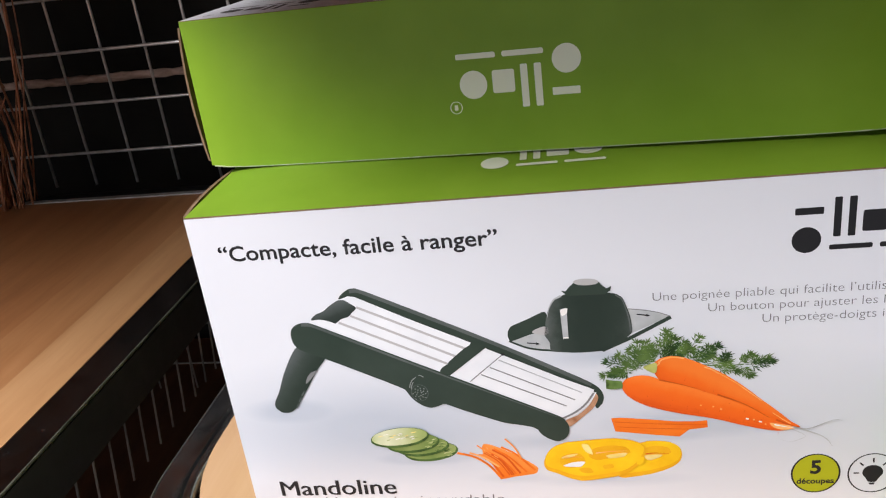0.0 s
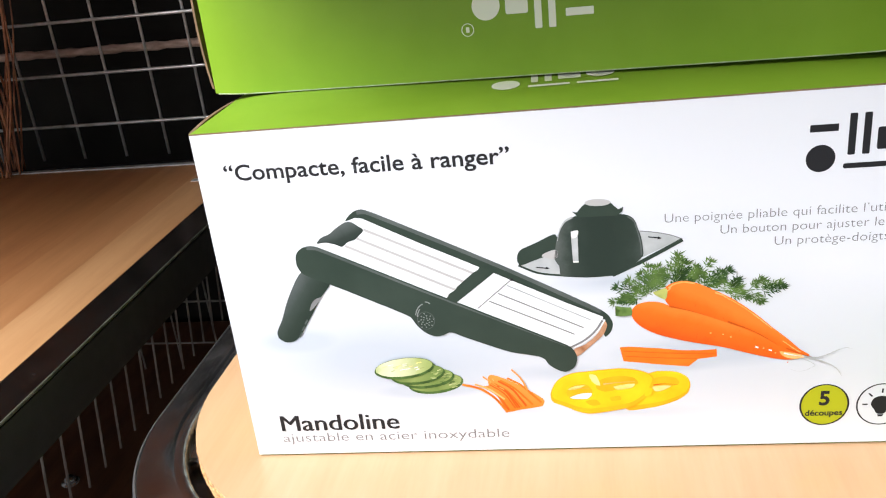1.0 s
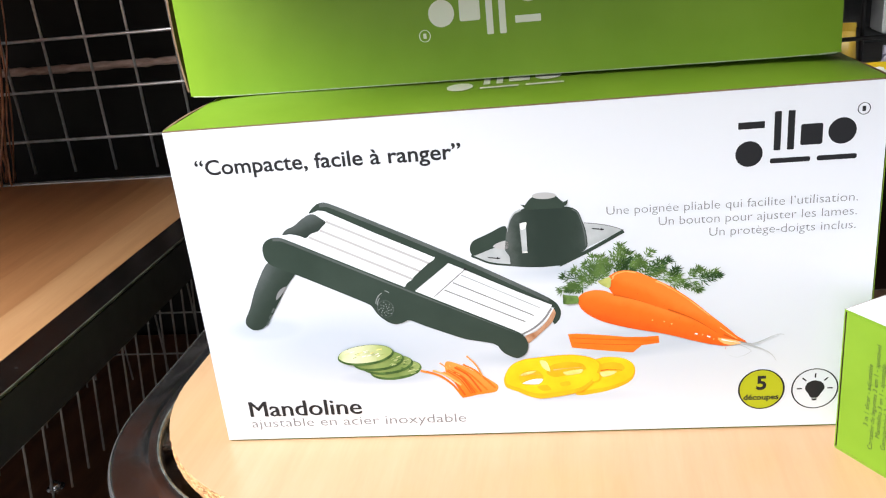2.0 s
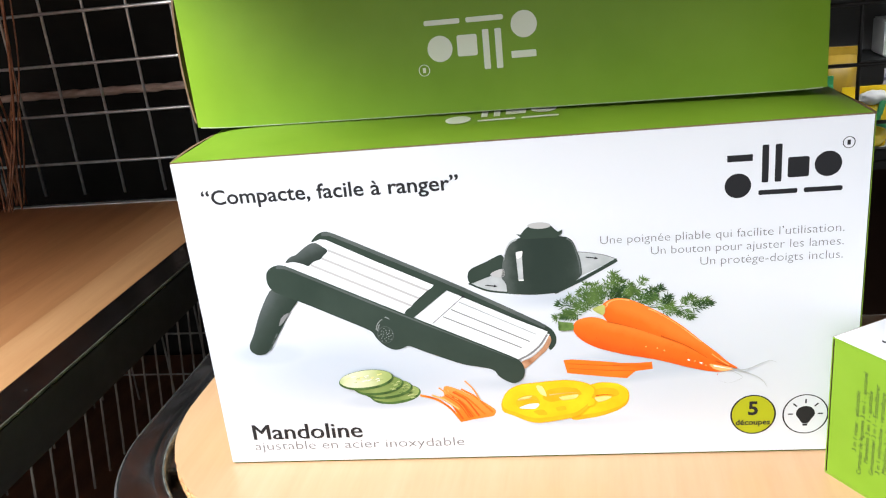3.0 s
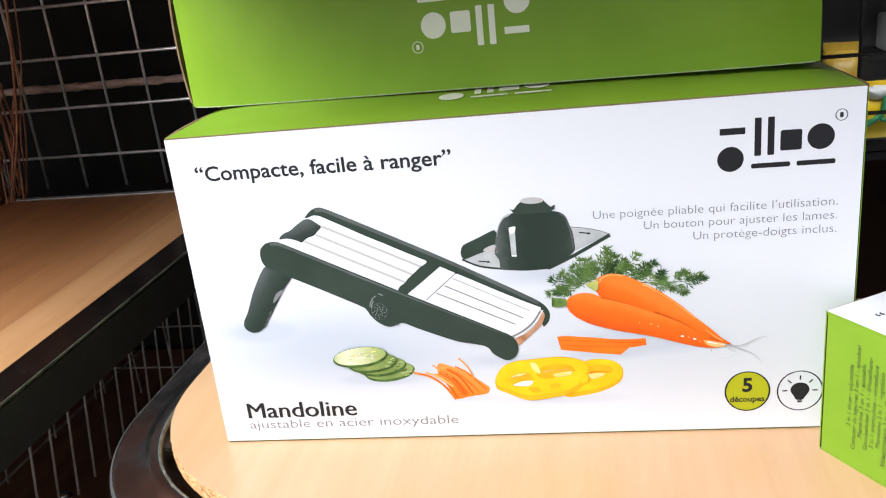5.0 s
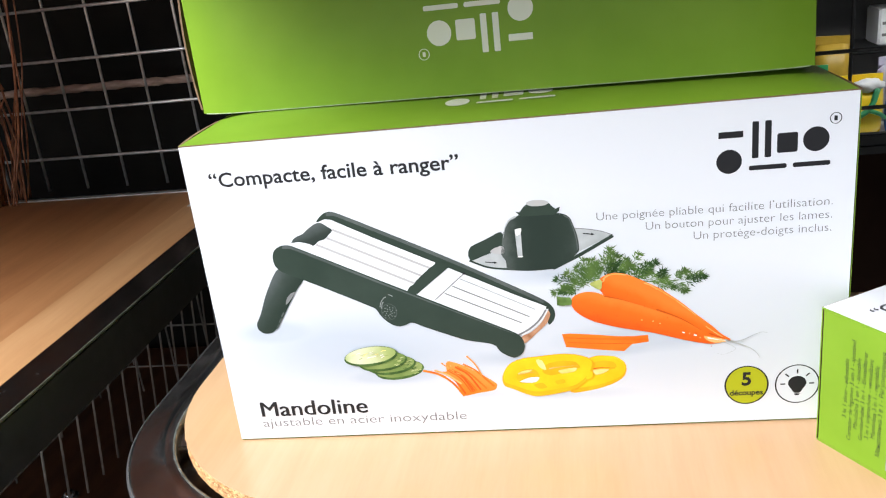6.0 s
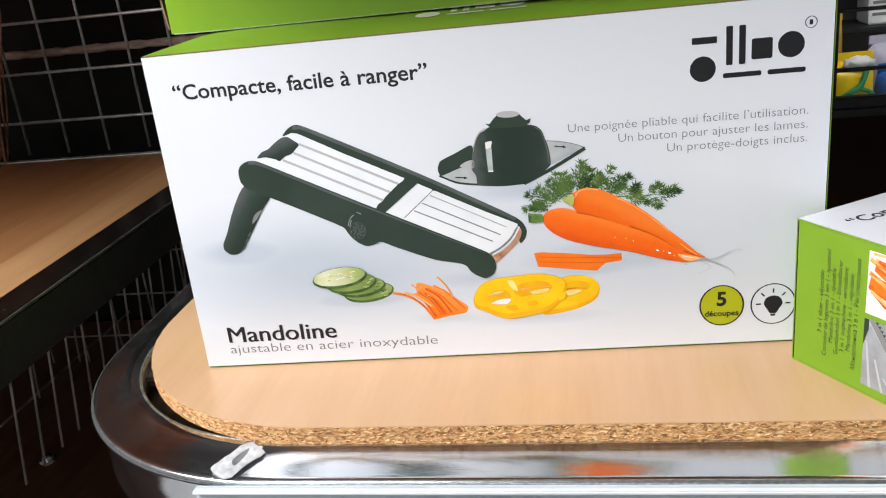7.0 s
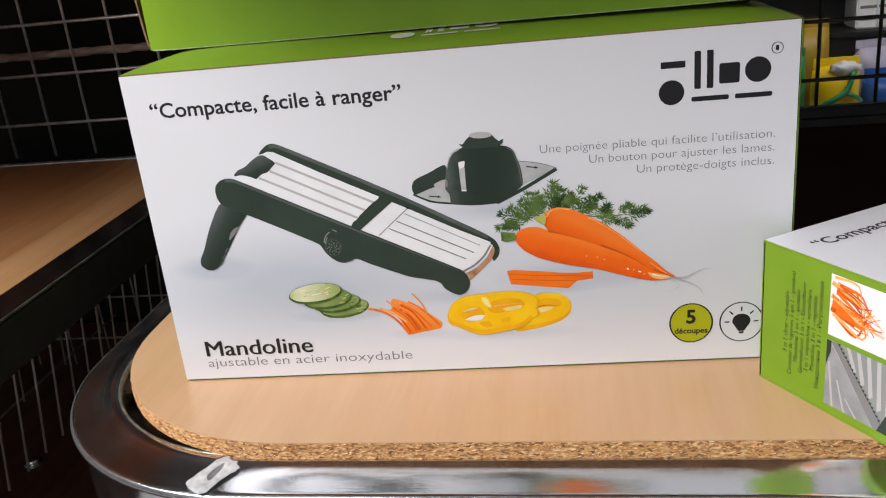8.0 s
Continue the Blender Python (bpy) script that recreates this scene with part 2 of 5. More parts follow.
LAMINATE = wood("beech_laminate", [(0.505, 0.298, 0.156), (0.54, 0.33, 0.18), (0.57, 0.355, 0.204)], (16, 1.2, 16), 0.36, 0.15)
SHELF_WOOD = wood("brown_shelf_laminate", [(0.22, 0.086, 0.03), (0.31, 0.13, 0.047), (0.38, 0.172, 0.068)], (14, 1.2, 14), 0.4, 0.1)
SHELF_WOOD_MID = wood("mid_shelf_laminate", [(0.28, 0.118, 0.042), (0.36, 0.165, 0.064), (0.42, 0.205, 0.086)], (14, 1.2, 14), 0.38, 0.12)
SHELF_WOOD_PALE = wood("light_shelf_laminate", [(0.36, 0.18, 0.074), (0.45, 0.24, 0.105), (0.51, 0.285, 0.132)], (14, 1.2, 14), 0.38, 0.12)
DECK_WOOD = wood("dark_deck_laminate", [(0.1, 0.045, 0.025), (0.165, 0.073, 0.04), (0.22, 0.1, 0.055)], (10, 1, 10), 0.35, 0.1)
CHIP, FLAKE = chipboard(), flake()
CHROME = chrome("worn_chrome", (0.78, 0.79, 0.8), 0.06)
RIM_CHROME = chrome("drawn_rim_chrome", (0.74, 0.755, 0.775), 0.07, 0.014, 0.08)
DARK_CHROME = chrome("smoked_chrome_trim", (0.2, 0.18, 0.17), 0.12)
BLACK_STEEL = mottled("black_lacquered_steel", (0.008, 0.009, 0.009), (0.018, 0.019, 0.019), 40, 0.45, gloss=0.1)
WIRE = mottled("dull_zinc_wire", (0.42, 0.41, 0.4), (0.7, 0.69, 0.68), 90, 0.3, 0.55)
DULL_WIRE = mottled("tarnished_wire", (0.24, 0.23, 0.22), (0.54, 0.52, 0.49), 30, 0.4, 0.25)
DULL_STEEL = mottled("dull_bright_steel", (0.16, 0.17, 0.15), (0.42, 0.44, 0.39), 90, 0.25, 0.7)
OLD_EDGE = mottled("tarnished_edge", (0.03, 0.032, 0.022), (0.2, 0.2, 0.15), 45, 0.35, 0.5)
# pale tones hold both scuffs and the highlight of the rounded rim edge
WORN_HIGHLIGHT_EDGE = mottled("scuffed_highlight_edge", (0.36, 0.365, 0.365), (0.72, 0.73, 0.73), 420, 0.22, 0.88, relief=0.0001)
BLACK_WIRE = mottled("black_wire", (0.01, 0.01, 0.01), (0.03, 0.03, 0.03), 90, 0.4)
POLE = mottled("weathered_pole", (0.2, 0.125, 0.1), (0.5, 0.36, 0.3), 20, 0.75, stretch=(1.5, 6, 6), relief=0.001)
TWIG = mottled("copper_brown_twig", (0.14, 0.045, 0.02), (0.4, 0.16, 0.08), 60, 0.5)
PAPER = mottled("white_label_paper", (0.62, 0.64, 0.66), (0.72, 0.74, 0.76), 25, 0.6)
CLEAR_GREY = mottled("translucent_grey_plastic", (0.5, 0.55, 0.58), (0.58, 0.63, 0.66), 20, 0.25)
TAPE = mottled("tape_residue", (0.3, 0.3, 0.3), (0.62, 0.62, 0.62), 160, 0.7, relief=0.0006)
GRIME = mottled("glue_grime", (0.08, 0.08, 0.085), (0.2, 0.2, 0.2), 200, 0.8)
WALL = mottled("painted_wall", (0.13, 0.13, 0.127), (0.17, 0.167, 0.164), 3, 0.8)
DARK_WALL = mottled("black_backing", (0.011, 0.0105, 0.01), (0.024, 0.022, 0.02), 6, 0.8)
FLOOR = mottled("grey_floor_tile", (0.36, 0.36, 0.35), (0.46, 0.455, 0.44), 4, 0.4)
BROWN_PANEL = mottled("dark_brown_panel", (0.016, 0.008, 0.005), (0.028, 0.014, 0.009), 8, 0.5)
GREEN.node_tree.nodes["Principled BSDF"].inputs["Specular IOR Level"].default_value = 0.16
for dull in (DARK_WALL, BROWN_PANEL):
    dull.node_tree.nodes["Principled BSDF"].inputs["Specular IOR Level"].default_value = 0.05
YELLOW = mottled("yellow_bag", (0.75, 0.5, 0.01), (0.85, 0.65, 0.02), 12, 0.35)
BLUE = mottled("blue_bag", (0.015, 0.07, 0.28), (0.03, 0.12, 0.38), 12, 0.35)
BAG_GREEN = mottled("green_bag", (0.02, 0.2, 0.08), (0.05, 0.33, 0.12), 12, 0.35)
OCHRE = mottled("ochre_bag", (0.3, 0.19, 0.015), (0.45, 0.3, 0.03), 12, 0.4)
LILAC = mottled("lilac_bag", (0.35, 0.33, 0.45), (0.5, 0.48, 0.58), 12, 0.4)
LIME = mottled("lime_label", (0.4, 0.55, 0.15), (0.5, 0.65, 0.2), 12, 0.4)
BAG_WHITE = mottled("white_bag", (0.6, 0.62, 0.62), (0.75, 0.76, 0.76), 12, 0.35)

# ---- mesh tools ----


def part(name, bm, material, parent=None, label="", smooth=False):
    """Links a bmesh as one mesh object, under a thing or a part."""
    me = bpy.data.meshes.new(name)
    bm.to_mesh(me)
    bm.free()
    for m in material if isinstance(material, (list, tuple)) else [material]:
        me.materials.append(m)
    if smooth:
        me.polygons.foreach_set("use_smooth", [True] * len(me.polygons))
    ob = new(name, me)
    ob.parent = parent
    if label:
        ob["label"] = label
    return ob


def thing(name, label, category, m=None, group="", kind=""):
    ob = new(name)
    ob.empty_display_size = 0.05
    if m is not None:
        ob.matrix_basis = m
    return tagged(ob, label, category, group, kind)


def box_bm(x0, x1, y0, y1, z0, z1, bevel=0.0):
    bm = bmesh.new()
    bmesh.ops.create_cube(bm, size=1)
    for v in bm.verts:
        v.co = ((x0 + x1) / 2 + v.co.x * (x1 - x0), (y0 + y1) / 2 + v.co.y * (y1 - y0), (z0 + z1) / 2 + v.co.z * (z1 - z0))
    if bevel:
        bmesh.ops.bevel(bm, geom=bm.edges[:], offset=bevel, segments=2, affect="EDGES")
    return bm


def tube_bm(points, radius, sides=8, radii=None, bm=None):
    """A tube along points, with closed ends."""
    bm = bm or bmesh.new()
    pts = [Vector(p) for p in points]
    rings = []
    for i, p in enumerate(pts):
        d = (pts[min(i + 1, len(pts) - 1)] - pts[max(i - 1, 0)]).normalized()
        a = d.orthogonal().normalized() if abs(d.z) > 0.9 else d.cross(Vector((0, 0, 1))).normalized()
        c = d.cross(a)
        r = radii[i] if radii else radius
        rings.append([bm.verts.new(p + r * (math.cos(k * math.tau / sides) * a + math.sin(k * math.tau / sides) * c)) for k in range(sides)])
    for r0, r1 in zip(rings, rings[1:]):
        for k in range(sides):
            bm.faces.new((r0[k], r0[(k + 1) % sides], r1[(k + 1) % sides], r1[k]))
    bm.faces.new(rings[0][::-1])
    bm.faces.new(rings[-1])
    bmesh.ops.recalc_face_normals(bm, faces=bm.faces[:])
    return bm


def curve_through(points, steps=6, closed=True):
    """A smooth line through a few points, with slopes that suit uneven spacing."""
    p = [Vector(q) for q in points]
    n, out = len(p), []

    def slope(i):
        a, b, c = (p[(i - 1) % n], p[i % n], p[(i + 1) % n]) if closed else (p[max(i - 1, 0)], p[i], p[min(i + 1, n - 1)])
        u, v = b - a, c - b
        if u.length < 1e-8 or v.length < 1e-8:
            return u + v
        return (u.normalized() + v.normalized()) / 2 * min(u.length, v.length)

    for i in range(n if closed else n - 1):
        b, c = p[i], p[(i + 1) % n]
        m0, m1 = slope(i), slope((i + 1) % n if closed else i + 1)
        for s in range(steps):
            t = s / steps
            out.append((2 * t ** 3 - 3 * t * t + 1) * b + (t ** 3 - 2 * t * t + t) * m0 + (3 * t * t - 2 * t ** 3) * c + (t ** 3 - t * t) * m1)
    if not closed:
        out.append(p[-1])
    return out


def rounded(x0, x1, y0, y1, r, steps=16):
    """Outline of a rounded rectangle, anticlockwise."""
    out = []
    for cx, cy, a in ((x1 - r, y1 - r, 0), (x0 + r, y1 - r, 90), (x0 + r, y0 + r, 180), (x1 - r, y0 + r, 270)):
        for k in range(steps + 1):
            t = radians(a + 90 * k / steps)
            out.append((cx + r * math.cos(t), cy + r * math.sin(t)))
    return out


# ---- the shell of the shop ----
RACK = pose(0, 0, 0, 0, 0, -2.3)


def structure(name, bm, material, label, category):
    return tagged(part(name, bm, material), label, category, kind="structure")


structure("floor", box_bm(-3, 3, -3, 3, -1.08, -1.0), FLOOR, "grey tiled shop floor under the racks", "floor")
structure("ceiling", box_bm(-3, 3, -3, 3, 1.9, 2.0), WALL, "plain pale shop ceiling", "ceiling")
structure("wall_west", box_bm(-3.1, -3, -3, 3, -1.0, 1.9), WALL, "plain painted side wall of the shop", "wall")
structure("wall_east", box_bm(3, 3.1, -3, 3, -1.0, 1.9), WALL, "plain painted side wall of the shop", "wall")
structure("wall_north", box_bm(-3, 3, 3, 3.1, -1.0, 1.9), WALL, "plain painted rear wall of the shop", "wall")
# unseen wall, left open where the front fill lamp stands
structure("wall_south", box_bm(0.45, 3, -3.1, -3, -1.0, 1.9), WALL, "plain wall beside the assumed window opening", "wall")
structure("wall_south_sill", box_bm(-3, 0.45, -3.1, -3, -1.0, -0.05), WALL, "plain wall under the assumed window opening", "wall")
structure("wall_south_lintel", box_bm(-3, 0.45, -3.1, -3, 1.55, 1.9), WALL, "plain wall over the assumed window opening", "wall")
ob = structure("back_panel", box_bm(-1.4, 0.5, 0.9, 0.92, -1.0, 1.0), DARK_WALL, "black backing behind the wire grid", "panel")
ob.matrix_basis = RACK

# unseen board, added to cut the key lamp off the upper carton and lids
ob = structure("shelf_above", box_bm(-0.09, 1.1, -0.135, 0.7, 0.42, 0.44), SHELF_WOOD, "unseen brown board added over the rack to shade the cartons", "shelf")
ob.matrix_basis = RACK
# second unseen blocker: keeps lamp light off the back of the side shelf
ob = structure("side_shelf_above", box_bm(-1.3, -0.42, -0.09, 0.8, 0.5, 0.52), SHELF_WOOD, "unseen brown board added to shade the side shelf", "shelf")
ob.matrix_basis = RACK

# ---- the display rack ----


def tray(x0, x1, y0, y1, r, back, steps):
    """A rectangle with large round corners towards the aisle and small ones at the back, anticlockwise."""
    out = []
    for cx, cy, a, q in ((x1 - back, y1 - back, 0, back), (x0 + back, y1 - back, 90, back), (x0 + r, y0 + r, 180, r), (x1 - r, y0 + r, 270, r)):
        out += [(cx + q * math.cos(radians(a + 90 * k / steps)), cy + q * math.sin(radians(a + 90 * k / steps))) for k in range(steps + 1)]
    return out


def ring_bm(profile, x0, x1, y0, y1, r, steps=24):
    """Sweeps a section (inset, height) round a rounded rectangle."""
    bm = bmesh.new()
    loops = [[bm.verts.new((x, y, h)) for x, y in tray(x0 + i, x1 - i, y0 + i, y1 - i, r - i, max(0.038 - i, 0.001), steps)] for i, h in profile]
    n, count = len(loops), len(loops[0])
    for a in range(n):
        l0, l1 = loops[a], loops[(a + 1) % n]
        for k in range(count):
            bm.faces.new((l0[k], l0[(k + 1) % count], l1[(k + 1) % count], l1[k]))
    bmesh.ops.recalc_face_normals(bm, faces=bm.faces[:])
    return bm


rack = thing("display_rack", "worn chrome shop rack with a flat rounded rim", "rack", RACK)
X0, X1, Y0, Y1 = -0.1085, 1.05, -0.1060, 0.25
TOP = -0.0122
edge = [(0.0045 - 0.0045 * math.sin(a), TOP - 0.0045 + 0.0045 * math.cos(a)) for a in [radians(d) for d in range(0, 91, 15)]]


def dish(d):
    """How far the rim has sunk at a distance from the board: steep beside it, almost level at the edge."""
    return 0.075 * d + 0.0036 * (1 - math.exp(-d / 0.007)) - 0.0009


DROP = dish(0.025)
edge = [(i, h - DROP) for i, h in edge]
crown = [(0.0295 - d, TOP - dish(d)) for d in (0.0004, 0.0015, 0.003, 0.0045, 0.006, 0.008, 0.01, 0.0125, 0.015, 0.018, 0.0215, 0.0235)]
section = crown + edge + [(0.0008, TOP - DROP - 0.0058), (0.005, TOP - DROP - 0.0066), (0.0055, TOP - DROP - 0.012), (0.0042, TOP - DROP - 0.02), (0.0048, TOP - DROP - 0.03), (0.004, TOP - 0.05), (0.006, TOP - 0.05), (0.0075, TOP - 0.014), (0.0345, TOP - 0.003), (0.0345, TOP - 0.028), (0.036, TOP - 0.028), (0.036, TOP - 0.001), (0.0352, TOP)]
part("rim", ring_bm(section, X0, X1, Y0, Y1, 0.1785), RIM_CHROME, rack, "scratched chrome rim, flat on top", True)
rack.children[0].data.set_sharp_from_angle(angle=radians(40))
H0 = TOP - DROP
# separate bright strip for the edge's wear and its highlight
part("worn_edge", ring_bm([(0.0045 - q * math.sin(radians(d)), H0 - 0.0045 + q * math.cos(radians(d))) for q, turn in ((0.0048, (32, 45, 60, 75, 90)), (0.0042, (90, 60, 32))) for d in turn], X0, X1, Y0, Y1, 0.1785), WORN_HIGHLIGHT_EDGE, rack, "worn outer edge with its highlight put in as a bright strip", True)
part("inner_wall", ring_bm([(0.0362, TOP + 0.0001), (0.0341, TOP + 0.0001), (0.0341, TOP - 0.002), (0.0366, TOP - 0.02), (0.0372, TOP - 0.02)], X0, X1, Y0, Y1, 0.1785), DULL_STEEL, rack, "bright worn inner edge", True)
# added ring, lightens the black gap between rim and board
part("inner_ledge", ring_bm([(0.0362, TOP - 0.016), (0.075, TOP - 0.016), (0.075, TOP - 0.018), (0.0362, TOP - 0.018)], X0, X1, Y0, Y1, 0.1785), DARK_CHROME, rack, "added dark ring that greys the gap inside the rim")
for px, py in ((0.06, 0.06), (0.88, 0.06), (0.06, 0.19), (0.88, 0.19)):
    part("leg", tube_bm([(px, py, -1.0), (px, py, TOP - 0.03)], 0.015, 16), CHROME, rack, smooth=True)
for py in (0.03, 0.11, 0.19):
    part("cross_bar", box_bm(X0 + 0.034, X1 - 0.034, py - 0.01, py + 0.01, TOP - 0.026, TOP - 0.006, 0.002), CHROME, rack)

price_rail = thing("price_rail", "clear grey plastic price rail clipped to the rim", "price rail", RACK)
part("backing", box_bm(0.032, 0.93, Y0 - 0.0035, Y0 - 0.0005, TOP - 0.048, TOP - 0.006, 0.0008), CLEAR_GREY, price_rail)
part("upper_lip", box_bm(0.032, 0.93, Y0 - 0.0075, Y0 - 0.0035, TOP - 0.0085, TOP - 0.006, 0.0008), PAPER, price_rail, "white upper lip")
ticket = thing("price_ticket", "white paper price ticket in the rail", "price ticket", RACK)
part("sheet", box_bm(0.145, 0.254, Y0 - 0.0045, Y0 - 0.0038, TOP - 0.047, TOP - 0.0125), PAPER, ticket)

tape = thing("tape_residue", "torn white tape remnant stuck on the chrome rim", "tape", RACK @ pose(0.051, -0.0885, TOP - 0.0014, 7.8, 0, 0) @ pose(0, 0, 0, 0, 0, 62))
outline = curve_through([(-0.0145, -0.008), (-0.004, -0.0085), (0.006, -0.0105), (0.012, -0.012), (0.013, -0.008), (0.0155, -0.006), (0.014, -0.001), (0.016, 0.002), (0.01, 0.0065), (-0.002, 0.0075), (-0.0135, 0.0085), (-0.0155, 0.001)], 3)
bm = bmesh.new()
f = bm.faces.new([bm.verts.new((p.x + random.uniform(-7, 7) * 1e-4, p.y + random.uniform(-7, 7) * 1e-4, 0)) for p in outline])
ext = bmesh.ops.extrude_face_region(bm, geom=[f])
for v in ext["geom"]:
    if isinstance(v, bmesh.types.BMVert):
        v.co.z += 0.0005
bmesh.ops.recalc_face_normals(bm, faces=bm.faces[:])
part("strip", bm, TAPE, tape)
bm = bmesh.new()
bm.faces.new([bm.verts.new((p.x, p.y, 0.0008)) for p in curve_through([(-0.005, -0.003), (0.004, -0.0025), (0.01, 0.0), (0.004, 0.0015), (-0.003, 0.001)], 4)])
part("grime", bm, GRIME, tape, "grey bare patch")

# the chipboard that lies on the rim
board = thing("shelf_board", "beech laminate chipboard shelf with raw crumbly edges", "shelf board", RACK)
BX0, BX1, BY0, BY1, BR = -0.0655, 1.0, -0.0765, 0.21, 0.16


def board_outline(steps):
    """Rounded corners towards the aisle, square ones at the back."""
    return [p for p in rounded(BX0, BX1, BY0, BY1 + 1, BR, steps) if p[1] < BY0 + BR + 1e-6] + [(BX1, BY1), (BX0, BY1)]


bm = bmesh.new()
lo = [bm.verts.new((x, y, TOP + 0.0002)) for x, y in board_outline(40)]
hi = [bm.verts.new((x, y, -0.0006)) for x, y in board_outline(40)]
for k in range(len(lo)):
    bm.faces.new((lo[k], lo[(k + 1) % len(lo)], hi[(k + 1) % len(lo)], hi[k]))
bm.faces.new(lo[::-1])
bm.faces.new(hi)
part("chipboard_core", bm, CHIP, board, "raw chipboard core")


def resample(outline, step):
    pts = [Vector(p) for p in outline]
    out = []
    for a, b in zip(pts, pts[1:] + pts[:1]):
        n = max(1, int((b - a).length / step))
        out += [a.lerp(b, k / n) for k in range(n)]
    return out


bm = bmesh.new()
line = [p for p in resample(board_outline(40), 0.0015)]
low, top = [], []
for p in line:
    n = noise.noise((p.x * 260, p.y * 260, 1.0)) * 0.00035 + noise.noise((p.x * 900, p.y * 900, 5.0)) * 0.0003
    c = Vector((0.45, 0.14))
    d = (p - c).normalized() * n
    low.append(bm.verts.new((p.x + d.x, p.y + d.y, -0.0006)))
    top.append(bm.verts.new((p.x + d.x, p.y + d.y, 0.0)))
for k in range(len(low)):
    bm.faces.new((low[k], low[(k + 1) % len(low)], top[(k + 1) % len(low)], top[k]))
bm.faces.new(top)
part("laminate_top", bm, LAMINATE, board, "pale beech laminate sheet")

# loose wood flakes on the raw edge
verts, faces = [], []
rng = random.Random(4)
pts = resample(board_outline(40), 0.0004)
front = [p for p in pts if p.y < 0.12 and p.x < 0.62]
c = Vector((0.3, 0.3))
for k in range(3800):
    p = rng.choice(front)
    if p.y <= BY0 + 1e-5:
        n2, t2 = Vector((0, -1)), Vector((1, 0))
    elif p.x <= BX0 + 1e-5:
        n2, t2 = Vector((-1, 0)), Vector((0, -1))
    else:
        n2 = (p - Vector((BX0 + BR, BY0 + BR))).normalized()
        t2 = Vector((-n2.y, n2.x))
    z = rng.uniform(TOP + 0.0006, -0.0011)
    ln, w, out, a = rng.uniform(0.001, 0.0052), rng.uniform(0.0002, 0.0009), rng.uniform(0.0001, 0.0008), rng.gauss(0, 0.35)
    t3 = Vector((t2.x * math.cos(a), t2.y * math.cos(a), math.sin(a)))
    u3 = Vector((-t2.x * math.sin(a), -t2.y * math.sin(a), math.cos(a)))
    n3, o = Vector((n2.x, n2.y, 0)), Vector((p.x, p.y, z))
    b = len(verts)
    verts += [o - t3 * ln / 2, o + t3 * ln / 2, o + u3 * w, o - u3 * w, o + n3 * out + t3 * ln * rng.uniform(-0.3, 0.3)]
    verts[b + 2:b + 4] = [verts[b + 2] - n3 * 0.0001, verts[b + 3] - n3 * 0.0001]
    faces += [(b, b + 3, b + 4), (b + 3, b + 1, b + 4), (b + 1, b + 2, b + 4), (b + 2, b, b + 4)]
me = bpy.data.meshes.new("flake_layer")
me.from_pydata([tuple(v) for v in verts], [], faces)
me.materials.append(FLAKE)
ob = new("flake_layer", me)
ob.parent = board
tagged(ob, "loose wood flakes of the raw edge", kind="stuff")

# ---- cartons ----
CW, CD, CH, PT = 0.4, 0.09, 0.2118, 0.0012
FRONT = Matrix(((1, 0, 0, 0), (0, 0, -1, 0), (0, 1, 0, 0), (0, 0, 0, 1)))
TOPF = Matrix(((1, 0, 0, 0), (0, 1, 0, 0), (0, 0, 1, CH), (0, 0, 0, 1)))
ENDF = Matrix(((0, 0, -1, 0), (-1, 0, 0, CD), (0, 1, 0, 0), (0, 0, 0, 1)))
MM = 0.001


def inked(face, px, py, level):
    """The place of a printed point; the lid swells a little towards its back edge."""
    v = face @ Vector((px * MM, py * MM, 0.00008 * level))
    if face is TOPF:
        v.z += swell(v.x, v.y)
    return v


def swell(x, y):
    return (0.0046 + 0.0026 * x / CW) * math.sin(math.pi / 2 * min(max(y / 0.07, 0), 1)) * max(0.0, 1 - (2 * x / CW - 1) ** 14)


def panel(name, parent, x0, x1, y0, y1, z0, z1, material, axis, sign, label="", bare=(2,), ends=None):
    """A sheet of corrugated board; its printed face looks along the axis, cut edges across the bare axes show the brown core."""
    bm = box_bm(x0, x1, y0, y1, z0, z1)
    bm.normal_update()
    for f in bm.faces:
        side = max(range(3), key=lambda i: abs(f.normal[i]))
        f.material_index = 1 if side in bare and side != axis else (1 if side == axis and f.normal[axis] * sign < 0 else 0)
        if ends and side == 0:
            f.material_index = 2
    return part(name, bm, [material, KRAFT] + ([ends] if ends else []), parent, label)


def flat(name, points, level, face, material, parent, label=""):
    """A printed patch on a face of the carton, in millimetres; level is its layer of ink."""
    bm = bmesh.new()
    vs = [bm.verts.new(inked(face, p[0], p[1], level)) for p in points]
    f = bm.faces.new(vs)
    bmesh.ops.triangulate(bm, faces=[f], ngon_method="EAR_CLIP")
    want = face.to_3x3() @ Vector((0, 0, 1))
    bm.normal_update()
    for f in bm.faces:
        if f.normal.dot(want) < 0:
            f.normal_flip()
    return part(name, bm, material, parent, label)


def ellipse(cx, cy, rx, ry, turn=0.0, n=40, wobble=0.0, seed=0):
    out = []
    for k in range(n):
        a = math.tau * k / n
        q = 1 + wobble * noise.noise((math.cos(a) * 2, math.sin(a) * 2, seed))
        x, y = rx * q * math.cos(a), ry * q * math.sin(a)
        c, s = math.cos(radians(turn)), math.sin(radians(turn))
        out.append((cx + x * c - y * s, cy + x * s + y * c))
    return out


